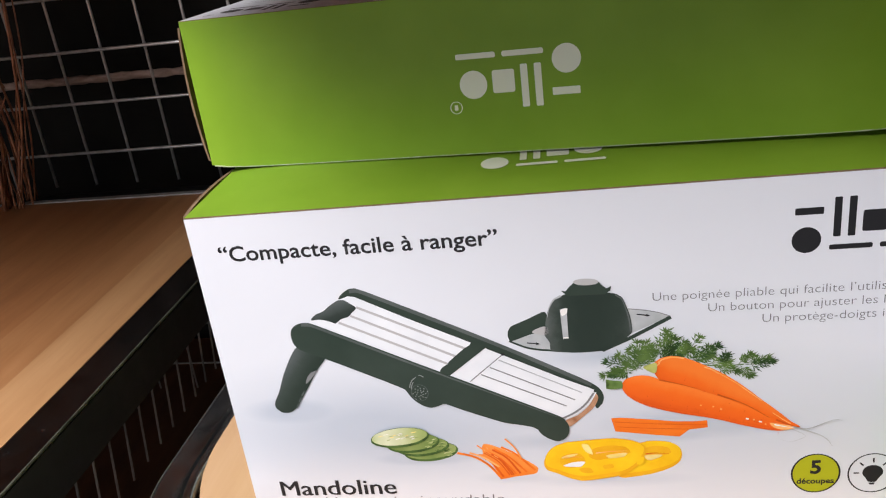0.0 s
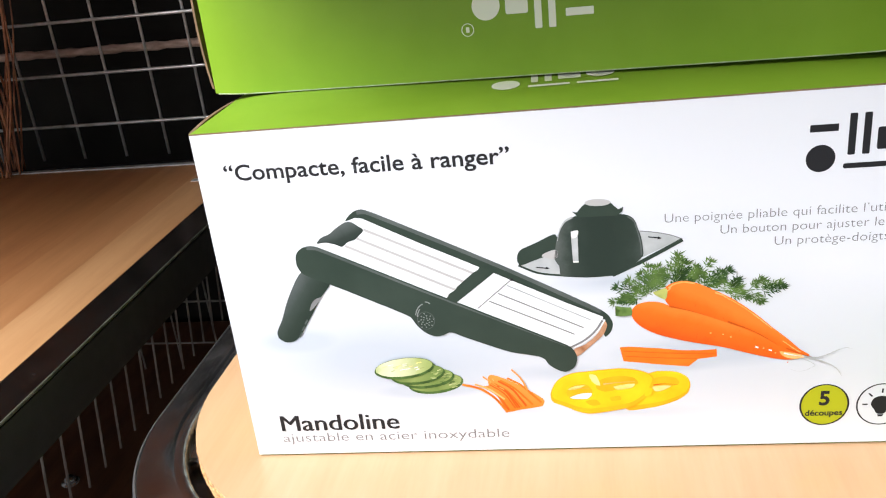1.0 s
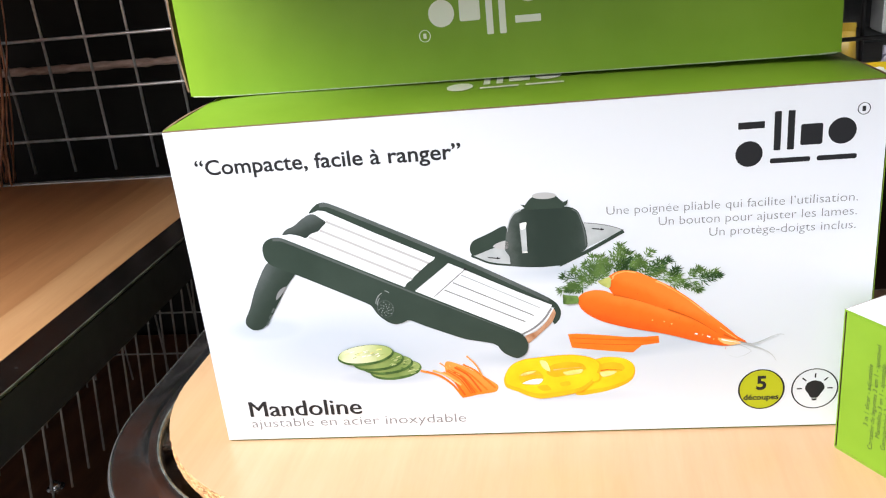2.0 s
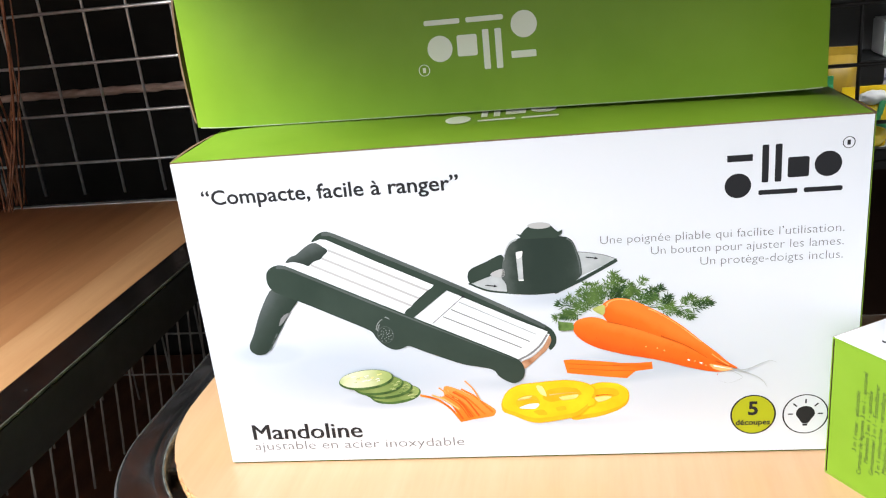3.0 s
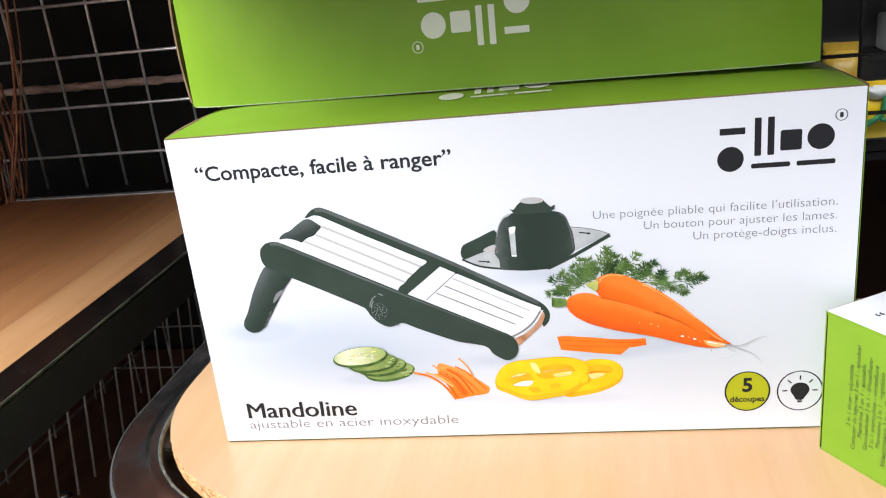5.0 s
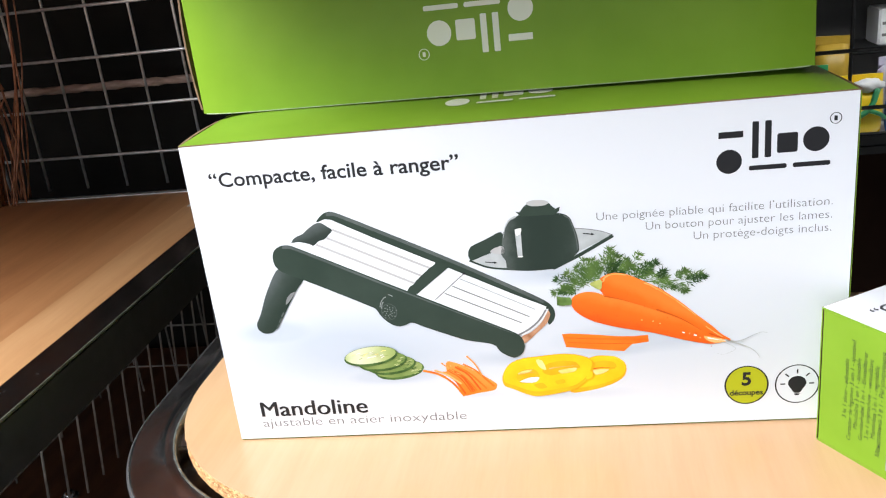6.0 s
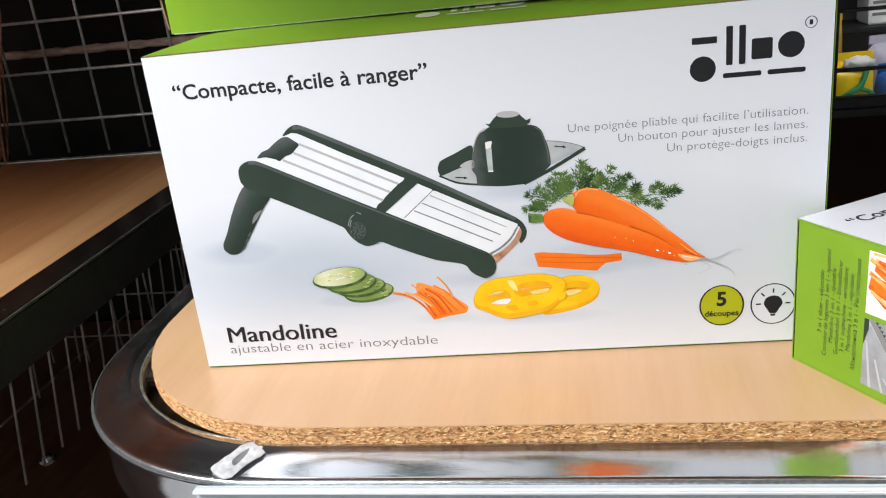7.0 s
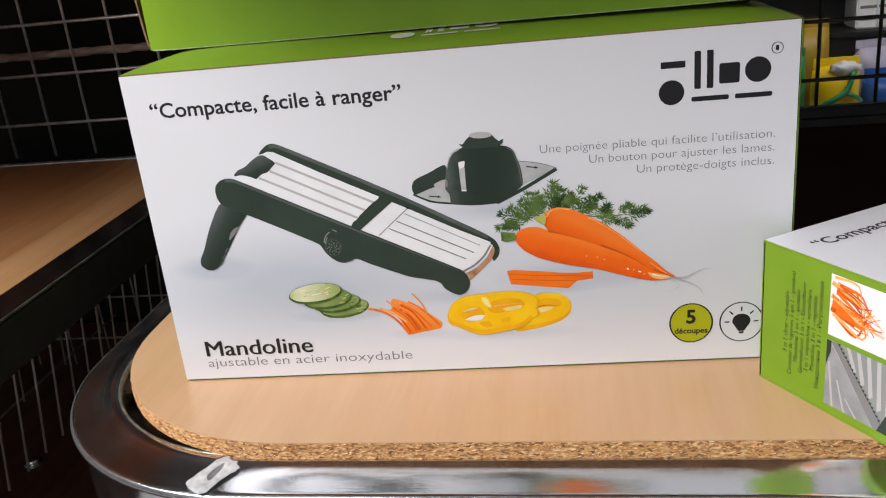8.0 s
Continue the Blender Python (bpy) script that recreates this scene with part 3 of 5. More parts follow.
def hoop(name, cx, cy, rx, ry, width, level, face, material, parent, turn=0.0, wobble=0.0, seed=0, label=""):
    """A printed ring."""
    bm = bmesh.new()
    a = ellipse(cx, cy, rx, ry, turn, 96, wobble, seed)
    b = ellipse(cx, cy, rx - width, ry - 0.72 * width, turn, 96, wobble * 1.6, seed + 3)
    va = [bm.verts.new(inked(face, p[0], p[1], level)) for p in a]
    vb = [bm.verts.new(inked(face, p[0], p[1], level)) for p in b]
    for k in range(96):
        bm.faces.new((va[k], va[(k + 1) % 96], vb[(k + 1) % 96], vb[k]))
    return part(name, bm, material, parent, label)


def stroke(name, points, width, level, face, material, parent, label="", taper=False):
    """A printed line."""
    bm = bmesh.new()
    p = [Vector(q) for q in points]
    rows = []
    for i, q in enumerate(p):
        d = (p[min(i + 1, len(p) - 1)] - p[max(i - 1, 0)]).normalized()
        w = width / 2 * (1 - 0.85 * i / (len(p) - 1) if taper else 1)
        o = Vector((-d.y, d.x)) * w
        rows.append([bm.verts.new(inked(face, r.x, r.y, level)) for r in (q - o, q + o)])
    for a, b in zip(rows, rows[1:]):
        bm.faces.new((a[0], b[0], b[1], a[1]))
    return part(name, bm, material, parent, label)


def lettering(name, text, x, y, size, level, face, material, parent, align="LEFT", width=None, weight=0.0, spacing=1.0):
    """Printed words in the built-in font; x, y and size (of the capitals' em) in millimetres; width stretches the line to it."""
    cu = bpy.data.curves.new(name, "FONT")
    cu.body, cu.size, cu.align_x, cu.offset, cu.space_character, cu.resolution_u = text, size * MM, align, weight * MM, spacing, 3
    tmp = bpy.data.objects.new(name, cu)
    scene.collection.objects.link(tmp)
    bpy.context.view_layer.update()
    me = bpy.data.meshes.new_from_object(tmp.evaluated_get(bpy.context.evaluated_depsgraph_get()))
    bpy.data.objects.remove(tmp)
    xs = [v.co.x for v in me.vertices]
    k = width * MM / (max(xs) - min(xs)) if width else 1.0
    me.transform(face @ Matrix.Translation((x * MM, y * MM, 0.00008 * level)) @ Matrix.Diagonal((k, 1, 1, 1)))
    me.materials.clear()
    me.materials.append(material)
    ob = new(name, me)
    ob.parent = parent
    return ob


def bars_mark(x, y, w, face, material, parent, level=1):
    """The maker's mark as plain blocks: two discs, two bars and a square, with two thin bars under them."""
    k = w / 65.0

    def block(x0, y0, x1, y1, r):
        r = min(r, (x1 - x0) / 2.01, (y1 - y0) / 2.01)
        flat("mark_block", [(x + k * a, y + k * b) for a, b in rounded(x0, x1, y0, y1, r, 5)], level, face, material, parent)

    flat("mark_disc", ellipse(x + k * 7.4, y + k * 6.9, k * 7.2, k * 7.2), level, face, material, parent)
    block(1.4, 20.9, 15.2, 24.7, 0.4)
    block(20.2, 8.0, 23.8, 29.6, 0.6)
    block(27.2, 8.0, 30.8, 29.6, 0.6)
    block(34.0, 10.0, 45.4, 21.6, 1.2)
    flat("mark_disc", ellipse(x + k * 55.4, y + k * 16.6, k * 7.2, k * 7.2), level, face, material, parent)
    for x0, x1 in ((18.6, 39.6), (43.0, 63.6)):
        block(x0, 0.8, x1, 3.6, 1.0)
    hoop("mark_ring", x + k * 65.6, y + k * 27.8, k * 3.3, k * 3.3, k * 0.5, level, face, material, parent)
    block(64.7, 26.4, 66.5, 29.2, 0.4)


TICKET = Matrix.Translation((0.0, Y0 - 0.0045, TOP - 0.0125)) @ FRONT
lettering("ticket_word", "MANDOLINE", 181, -9.4, 6.4, 1, TICKET, INK, ticket, width=34, weight=0.15)
for x0, w in ((219, 3.5), (224.5, 19)):
    flat("ticket_bar", rounded(x0, x0 + w, -9.4, -5.0, 0.6, 3), 1, TICKET, INK, ticket)

carton = thing("mandoline_carton", "white and lime green printed slicer carton standing on the board", "carton", pose(0, 0, 0), "slicer cartons")
front = panel("front_panel", carton, 0, CW, 0, PT, 0.0014, CH - 0.0008, WHITE, 1, -1, "white printed front panel", ends=GREEN)
panel("back_panel", carton, 0, CW, CD - PT, CD, 0, CH - 0.0008, GREEN, 1, 1, "", ())
bm = bmesh.new()
nx, ny, sheet = 32, 12, []
for h in (0.0, 0.0007):
    sheet.append([[bm.verts.new((0.0004 + (CW - 0.0008) * i / nx, 0.0003 + (CD - 0.0006) * j / ny, CH - h + swell(CW * i / nx, CD * j / ny))) for j in range(ny + 1)] for i in range(nx + 1)])
hi, lo = sheet
for i in range(nx):
    for j in range(ny):
        bm.faces.new((hi[i][j], hi[i + 1][j], hi[i + 1][j + 1], hi[i][j + 1]))
        bm.faces.new((lo[i][j], lo[i][j + 1], lo[i + 1][j + 1], lo[i + 1][j])).material_index = 1
    for j in (0, ny):
        bm.faces.new((hi[i][j], hi[i + 1][j], lo[i + 1][j], lo[i][j])).material_index = 1
for j in range(ny):
    for i in (0, nx):
        bm.faces.new((hi[i][j], hi[i][j + 1], lo[i][j + 1], lo[i][j]))
bmesh.ops.recalc_face_normals(bm, faces=bm.faces[:])
lid = part("top_panel", bm, [GREEN, KRAFT], carton, "lime green top panel, slightly swollen", True)
lid.data.set_sharp_from_angle(angle=radians(30))
panel("bottom_panel", carton, PT, CW - PT, PT + 0.0002, CD - PT - 0.0002, 0, PT, GREEN, 2, -1, "", ())
left_end = panel("end_panel", carton, 0, PT, PT + 0.0002, CD - PT - 0.0002, 0.0, CH - PT - 0.0008, GREEN, 0, -1, "lime green printed end panel", ())
panel("end_panel", carton, CW - PT, CW, PT + 0.0002, CD - PT - 0.0002, 0.0, CH - PT - 0.0008, GREEN, 0, 1, "lime green end panel", ())

# words on the front
lettering("slogan", "\u201cCompacte, facile \u00e0 ranger\u201d", 15, 184.0, 13.0, 1, FRONT, INK, front, width=157, weight=0.2)
for k in range(3):
    lettering("product_name", "Mandoline", 16.8 + 0.3 * k, 18.7, 16.4, 1 + k, FRONT, INK, front, width=74.5)
lettering("product_line", "ajustable en acier inoxydable", 17.5, 10.5, 9.2, 1, FRONT, GREY_INK, front, width=142, weight=-0.08)
for k, (words, w) in enumerate((("Une poign\u00e9e pliable qui facilite l\u2019utilisation.", 136), ("Un bouton pour ajuster les lames.", 107), ("Un prot\u00e8ge-doigts inclus.", 79))):
    lettering("feature_line", words, 387.5 - w, 145 - 8.1 * k, 7.4, 1, FRONT, GREY_INK, front, width=w, weight=-0.09)
bars_mark(322, 168.5, 65, FRONT, INK, front)

# badges
flat("badge", ellipse(341, 27.5, 13, 13.2), 1, FRONT, OLIVE, front, "olive round badge")
hoop("badge_ring", 341, 27.5, 13.6, 13.8, 1.0, 2, FRONT, INK, front)
lettering("badge_number", "5", 341, 27.5, 13, 2, FRONT, INK, front, "CENTER", weight=0.4)
lettering("badge_word", "d\u00e9coupes", 341, 20.3, 5.4, 2, FRONT, INK, front, "CENTER", weight=0.14)
hoop("badge_ring", 372, 26.8, 13.6, 13.8, 0.9, 1, FRONT, INK, front)
flat("bulb", curve_through([(372, 32.4), (376, 31), (377.6, 27), (375.5, 23.2), (373.8, 20.6), (370.2, 20.6), (368.5, 23.2), (366.4, 27), (368, 31)], 5), 1, FRONT, INK, front, "black light bulb mark")
flat("bulb_cap", [(370.3, 20), (373.7, 20), (373.2, 18.6), (370.8, 18.6)], 1, FRONT, INK, front)
for a in (0, 45, 90, 135, 180):
    c, s = math.cos(radians(a)), math.sin(radians(a))
    stroke("bulb_ray", [(372 + 7.3 * c, 27 + 7.3 * s), (372 + 10.3 * c, 27 + 10.3 * s)], 0.9, 1, FRONT, INK, front)

# the printed slicer
flat("far_rail", curve_through([(79.1, 156.7), (82.1, 160.3), (86, 162.6), (90, 162.8), (116.7, 149.6), (166.3, 123.6), (214, 96.6), (221, 91.2), (223.4, 85.7), (222.4, 80.5), (219.3, 77.2), (218.3, 79), (219.6, 84.7), (217.8, 89), (199, 98.5), (151, 123.5), (88, 157), (84.7, 157.8)], 5), 1, FRONT, PLASTIC, front, "dark far rail")
stroke("rail_bevel", curve_through([(86, 161.2), (91, 161.2), (116.7, 148.3), (166.3, 122.3), (217, 93.4)], 5, False), 2.4, 2, FRONT, PLASTIC_EDGE, front)
flat("steel_plate", [(80.5, 156.6), (84.7, 158.2), (88.5, 157.6), (115.8, 142.7), (151.4, 124.4), (199.1, 99.4), (218.3, 90.1), (216.2, 84.8), (212.1, 79.6), (206.5, 75.3), (199.2, 70.7), (180, 80), (82, 130), (58.5, 141.5), (63, 147)], 2, FRONT, STEEL, front, "pale steel plate")
flat("roller", curve_through([(60.8, 144.2), (63.9, 147.6), (68.6, 149.4), (73.4, 153), (78.6, 155.9), (82, 156), (85.6, 153.4), (88.4, 150.7), (85.6, 147.7), (83.1, 145.3), (78.5, 143.9), (74.9, 141.3), (72, 142.6), (66, 144.4)], 4), 3, FRONT, ROLLER_INK, front)
for x0, y0, x1, y1 in ((88.6, 151, 147.5, 120.9), (84.2, 145.8, 141.6, 116), (76.7, 141.8, 136.1, 111.4)):
    stroke("groove", [(x0, y0), (x1, y1)], 1.5, 3, FRONT, GROOVE_PALE, front)
for x0, y0, x1, y1 in ((165.6, 112.5, 211.2, 88.5), (160.2, 107.8, 207.1, 83.7), (154.8, 103.2, 201.9, 79.7)):
    stroke("groove", [(x0, y0), (x1, y1)], 0.75, 3, FRONT, STEEL_SHADE if y0 > 110 else GROOVE, front)
stroke("blade_edge", [(168.8, 116.4), (148, 98.9)], 0.55, 3, FRONT, GROOVE, front)
flat("blade_pin", ellipse(168.4, 116, 0.9, 0.8), 4, FRONT, INK, front)
saw = [(151.4 - 21.1 * t + (1.0 if k % 2 else 0.0), 125 - 17.9 * t) for k, t in enumerate([i / 9 for i in range(10)])]
flat("cross_bar", saw + [(131, 105.4), (136.8, 103.6), (160, 121.6), (156, 123.6)], 4, FRONT, PLASTIC, front)
flat("end_lip", curve_through([(200.9, 69.6), (207.8, 73), (214.8, 79.6), (219.2, 87.4), (220.3, 84.5), (217.8, 78.6), (212, 72.8), (202.6, 65)], 4), 3, FRONT, COPPER, front, "coppery end lip")
stroke("lip_light", curve_through([(201.4, 71), (208, 74.6), (214.8, 81), (219, 88.4)], 4, False), 1.0, 4, FRONT, STEEL, front)
stroke("lip_line", curve_through([(199.4, 71.4), (206.5, 75.2), (213, 80.8), (217.8, 88)], 4, False), 1.2, 5, FRONT, GROOVE, front)
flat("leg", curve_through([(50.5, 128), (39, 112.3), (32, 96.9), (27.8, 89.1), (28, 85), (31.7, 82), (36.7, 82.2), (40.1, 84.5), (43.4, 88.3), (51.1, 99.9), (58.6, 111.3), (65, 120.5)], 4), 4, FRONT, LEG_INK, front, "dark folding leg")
flat("leg_slot", curve_through([(58, 110.6), (54.3, 109.4), (51.3, 106.2), (49.8, 101.8), (52.8, 104.2), (55.7, 107.4)], 4), 5, FRONT, GROOVE, front)
for k in range(3):
    stroke("leg_grip", [(47.6 - 2.4 * k, 96.4 - 4.2 * k), (45.6 - 2.4 * k, 93.4 - 4.2 * k)], 1.1, 5, FRONT, PLASTIC_EDGE, front)
flat("near_rail", curve_through([(46.9, 135), (48, 138.8), (51, 141.6), (55.4, 142.9), (60.4, 142.2), (108.9, 117.6), (149.5, 97.1), (193.8, 74.9), (199.4, 71.5), (202, 67.4), (202.6, 62.9), (201.2, 58.6), (198.5, 56.2), (195.2, 55.2), (190.7, 57), (186.3, 60.4), (183.6, 64.8), (177.1, 67.1), (164.8, 69.7), (140.5, 79.9), (131, 84.3), (127, 82.7), (122.5, 81.9), (118.3, 83.4), (114.5, 86.4), (111.4, 90.4), (108.6, 95.4), (72.1, 114.6), (62, 119.6), (50.4, 125.4), (47.4, 129.6)], 5), 5, FRONT, PLASTIC, front, "dark near rail")
stroke("rail_bevel", curve_through([(196.5, 72.4), (149.4, 95.6), (108.8, 116), (60, 141), (54.4, 141.8)], 5, False)[::-1], 2.3, 6, FRONT, PLASTIC_EDGE, front, taper=True)
hoop("dial", 117.4, 92.6, 5.2, 5.8, 0.5, 6, FRONT, PLASTIC_EDGE, front)
for k in range(22):
    a, q = k * 2.4, 0.9 + 0.17 * k
    cx, cy = 117.4 + q * math.cos(a), 92.4 + 1.08 * q * math.sin(a)
    stroke("dial_mark", [(cx, cy), (cx + 0.9 * math.cos(a + 0.8), cy + 0.9 * math.sin(a + 0.8))], 0.5, 7, FRONT, DIAL_GREY, front)
for r0, a0, a1 in ((9.6, 100, 165), (8.0, 128, 176), (11.0, 60, 92)):
    stroke("dial_arc", [(117.6 + 0.62 * r0 * math.cos(radians(a)), 93.6 + r0 * math.sin(radians(a)) * 1.02) for a in range(a0, a1, 8)], 0.6, 7, FRONT, DIAL_GREY, front)

# the printed finger guard
flat("guard_inlay", [(173.3, 124.2), (191, 129.7), (195.6, 126.4), (196.4, 117.3), (183.3, 119.5)], 1, FRONT, STEEL_SHADE, front)
flat("guard_inlay", curve_through([(186, 129.5), (190, 132), (194.5, 132.5), (194.6, 128), (190.5, 127.6)], 4), 3, FRONT, GROOVE_PALE, front)
flat("guard_flap", curve_through([(172.6, 130.4), (174.5, 133.6), (184, 137.8), (194, 141.9), (195, 135), (191.4, 130.4), (182, 127), (174, 124.3), (172.4, 126.9)], 4), 2, FRONT, PLASTIC, front, "dark guard flap")
flat("guard_inlay", [(238.5, 141.2), (245.5, 140.1), (254, 138), (261, 135.2), (238.5, 124.9)], 1, FRONT, STEEL_SHADE, front)
stroke("guard_rim", curve_through([(172.7, 124.4), (183.3, 119.3), (196, 117.1), (210.6, 115.6), (225, 116)], 5, False), 1.2, 2, FRONT, PLASTIC, front)
stroke("guard_rim", [(224, 115.6), (239.8, 123), (252, 129.6), (261.4, 134.8)], 2.2, 2, FRONT, PLASTIC, front)
stroke("guard_rim", curve_through([(239, 141.1), (247, 139.9), (255, 137.9), (261.4, 135.2)], 4, False), 0.5, 2, FRONT, GROOVE, front)
for x0, y0, x1, y1 in ((182.5, 122.8, 189.4, 121.8), (243.4, 137.5, 250, 136.4)):
    stroke("arrow", [(x0, y0), (x1, y1)], 0.6, 4, FRONT, INK, front)
    flat("arrow_head", [(x1 - 1.4, y1 + 1.1), (x1 + 0.6, y1 - 0.1), (x1 - 1.6, y1 - 0.5)], 4, FRONT, INK, front)
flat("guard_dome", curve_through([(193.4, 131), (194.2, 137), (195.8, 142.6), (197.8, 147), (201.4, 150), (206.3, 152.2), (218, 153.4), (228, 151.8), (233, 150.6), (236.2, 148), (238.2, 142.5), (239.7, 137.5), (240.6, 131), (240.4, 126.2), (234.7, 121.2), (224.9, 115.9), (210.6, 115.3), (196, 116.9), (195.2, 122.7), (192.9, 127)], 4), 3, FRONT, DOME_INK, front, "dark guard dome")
flat("guard_knob", [(203.6, 154.4), (206.1, 153.9), (208.6, 157), (210.7, 158.6), (224, 158.6), (225.6, 156.6), (228, 154.4), (230.6, 155.6), (230, 153), (227, 150.8), (207, 151)], 4, FRONT, PLASTIC, front)
flat("knob_top", ellipse(217.2, 158.9, 6.8, 2.0, -2), 5, FRONT, GROOVE_PALE, front)
stroke("dome_light", curve_through([(203.4, 151.2), (199.6, 149.2), (196.6, 144.4), (195, 138)], 5, False), 1.3, 4, FRONT, STEEL_SHADE, front, taper=True)
stroke("dome_light", curve_through([(232.6, 150), (235.8, 147.4), (237.8, 141.5), (239.4, 134), (239.8, 127)], 5, False), 0.8, 4, FRONT, PLASTIC_EDGE, front)
flat("glint", [(202.3, 143), (204.8, 143.6), (206, 142.4), (205.9, 124.6), (202.9, 124.8)], 4, FRONT, STEEL_SHADE, front)
flat("glint", curve_through([(202.6, 142.6), (204.4, 143.3), (206.4, 143.4), (205.6, 140), (203, 139)], 4), 5, FRONT, GLINT, front)
stroke("glint", [(203, 125), (206, 124.9)], 0.8, 5, FRONT, GLINT, front)

# printed carrots with their leaves
rng = random.Random(11)


def frond(x, y, angle, length, level, ink):
    """A feathery carrot leaf: a curved stalk with side stalks that carry pointed leaflets."""
    bm = bmesh.new()
    put = lambda px, py: bm.verts.new(FRONT @ Vector((px * MM, py * MM, 0.00008 * level)))

    def leaflet(px, py, a, ll, w):
        dx, dy = math.cos(a), math.sin(a) * 0.85
        mid = (px + 0.4 * ll * dx, py + 0.4 * ll * dy)
        bm.faces.new((put(px, py), put(mid[0] + w * dy, mid[1] - w * dx), put(px + ll * dx, py + ll * dy), put(mid[0] - w * dy, mid[1] + w * dx)))

    bend = rng.uniform(-0.4, 0.4)
    px, py, n = x, y, 4
    for i in range(n):
        t = (i + 1) / n
        a = radians(angle) + bend * t
        leaflet(px, py, a, 1.25 * length / n, 0.26)
        px, py = px + length / n * math.cos(a), py + length / n * math.sin(a) * 0.85
        for side in (-1, 1):
            sa, sl = a + side * rng.uniform(0.45, 0.85), length * rng.uniform(0.2, 0.32) * (1.15 - 0.75 * t)
            leaflet(px, py, sa, sl * 1.1, 0.24)
            for q in (0.55, 1.0):
                qx, qy = px + sl * q * math.cos(sa), py + sl * q * math.sin(sa) * 0.85
                for turn in ((-0.55, 0.55) if q < 1 else (0.0,)):
                    leaflet(qx, qy, sa + turn * rng.uniform(0.7, 1.3), rng.uniform(2.8, 5.0), rng.uniform(0.38, 0.62))
    for turn in (-0.5, 0.0, 0.5):
        leaflet(px, py, radians(angle) + bend + turn, rng.uniform(2.6, 4.4), 0.55)
    return part("leaf", bm, ink, front)


for x, y, angle, length, ink in ((248, 104, 82, 12, LEAF_MID), (252, 107, 104, 13, LEAF), (256, 108, 72, 12, LEAF_DARK), (260, 109, 38, 14, LEAF), (246, 102, 146, 13, LEAF), (264, 108, 58, 12, LEAF_MID), (240, 100, 170, 12, LEAF), (270, 106, 20, 15, LEAF_DARK), (244, 103, 60, 17, LEAF), (248, 103, 118, 14, LEAF_DARK), (252, 106, 30, 16, LEAF_DARK), (258, 107, 12, 18, LEAF), (242, 101, 96, 16, LEAF), (266, 106, 4, 20, LEAF), (252, 108, 68, 22, LEAF_MID), (250, 108, 98, 16, LEAF_MID), (256, 108, 50, 20, LEAF_DARK), (248, 106, 120, 17, LEAF), (244, 104, 140, 17, LEAF), (242, 103, 162, 20, LEAF_DARK), (240, 102, 182, 19, LEAF), (240, 101, 200, 13, LEAF_DARK), (246, 106, 108, 19, LEAF), (262, 109, 62, 15, LEAF), (266, 110, 40, 20, LEAF), (272, 108, 30, 19, LEAF_DARK), (276, 106, 46, 14, LEAF), (280, 104, 16, 14, LEAF_MID), (284, 102, -14, 14, LEAF), (286, 104, 42, 9, LEAF_DARK), (258, 112, 84, 16, LEAF_MID), (297, 103, 60, 11, LEAF), (300, 103.4, 22, 15, LEAF), (300, 103, -8, 17, LEAF_DARK), (298, 102.6, -66, 11, LEAF), (254, 112, 76, 20, LEAF)):
    frond(x, y, angle, 0.8 * length, 2 + rng.randrange(3), ink)
stroke("leaf_stalk", curve_through([(276, 104), (289, 102.4), (300, 103)], 5, False), 0.7, 2, FRONT, LEAF, front)
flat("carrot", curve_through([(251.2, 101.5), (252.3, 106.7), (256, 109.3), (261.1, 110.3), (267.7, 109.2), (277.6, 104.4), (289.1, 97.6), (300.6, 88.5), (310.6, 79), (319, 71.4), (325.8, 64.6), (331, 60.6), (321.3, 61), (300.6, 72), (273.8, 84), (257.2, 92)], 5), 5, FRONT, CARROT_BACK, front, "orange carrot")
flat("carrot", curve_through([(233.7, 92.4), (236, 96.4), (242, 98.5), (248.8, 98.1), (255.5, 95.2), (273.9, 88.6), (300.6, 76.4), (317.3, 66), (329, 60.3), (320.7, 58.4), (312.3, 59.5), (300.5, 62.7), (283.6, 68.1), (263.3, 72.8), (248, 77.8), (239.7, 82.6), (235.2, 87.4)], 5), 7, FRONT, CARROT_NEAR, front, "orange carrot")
for pts in ([(254.5, 95.2), (263.9, 92.5), (274.5, 88.7)], [(286, 84.2), (300.6, 77.2), (314.4, 67.4)]):
    stroke("carrot_shade", curve_through(pts, 5, False), 1.1, 8, FRONT, ORANGE_DEEP, front, taper=True)
for pts, w in (([(254, 106.4), (257, 108.6), (262, 109.6), (268, 108.6)], 0.8), ([(253.4, 104.6), (254.6, 105.6), (255.2, 107.4)], 0.6), ([(284, 100), (296, 91.2), (310, 78.8)], 0.45), ([(316, 70.6), (322, 65.6), (326, 62.8)], 0.5), ([(279, 102.4), (283, 100.6), (287, 97.6)], 0.8)):
    stroke("carrot_rim", curve_through(pts, 5, False), w, 6, FRONT, ORANGE_PALE, front)
for k in range(26):
    t = rng.random()
    x, y = (262 + 58 * t, 105 - 42 * t - rng.uniform(2, 7)) if rng.random() < 0.4 else (244 + 72 * t, 93 - 30 * t - rng.uniform(2, 10) * (1 - 0.6 * t))
    stroke("carrot_ring", [(x, y), (x + rng.uniform(-0.5, 0.5), y - rng.uniform(0.7, 1.8))], 0.3, 9, FRONT, ORANGE_MID, front)
for x, y, w in ((276.6, 77.6, 0.9), (283.4, 76.4, 0.9), (287.6, 74.6, 0.9), (301.5, 67.6, 1.8), (305.6, 66.6, 0.8), (308.6, 65.4, 2.0), (312, 63.4, 0.9)):
    stroke("glint", [(x, y), (x + 0.9 * w, y - 0.35 * w)], 0.9, 10, FRONT, GLINT if w > 1 else ORANGE_PALE, front)
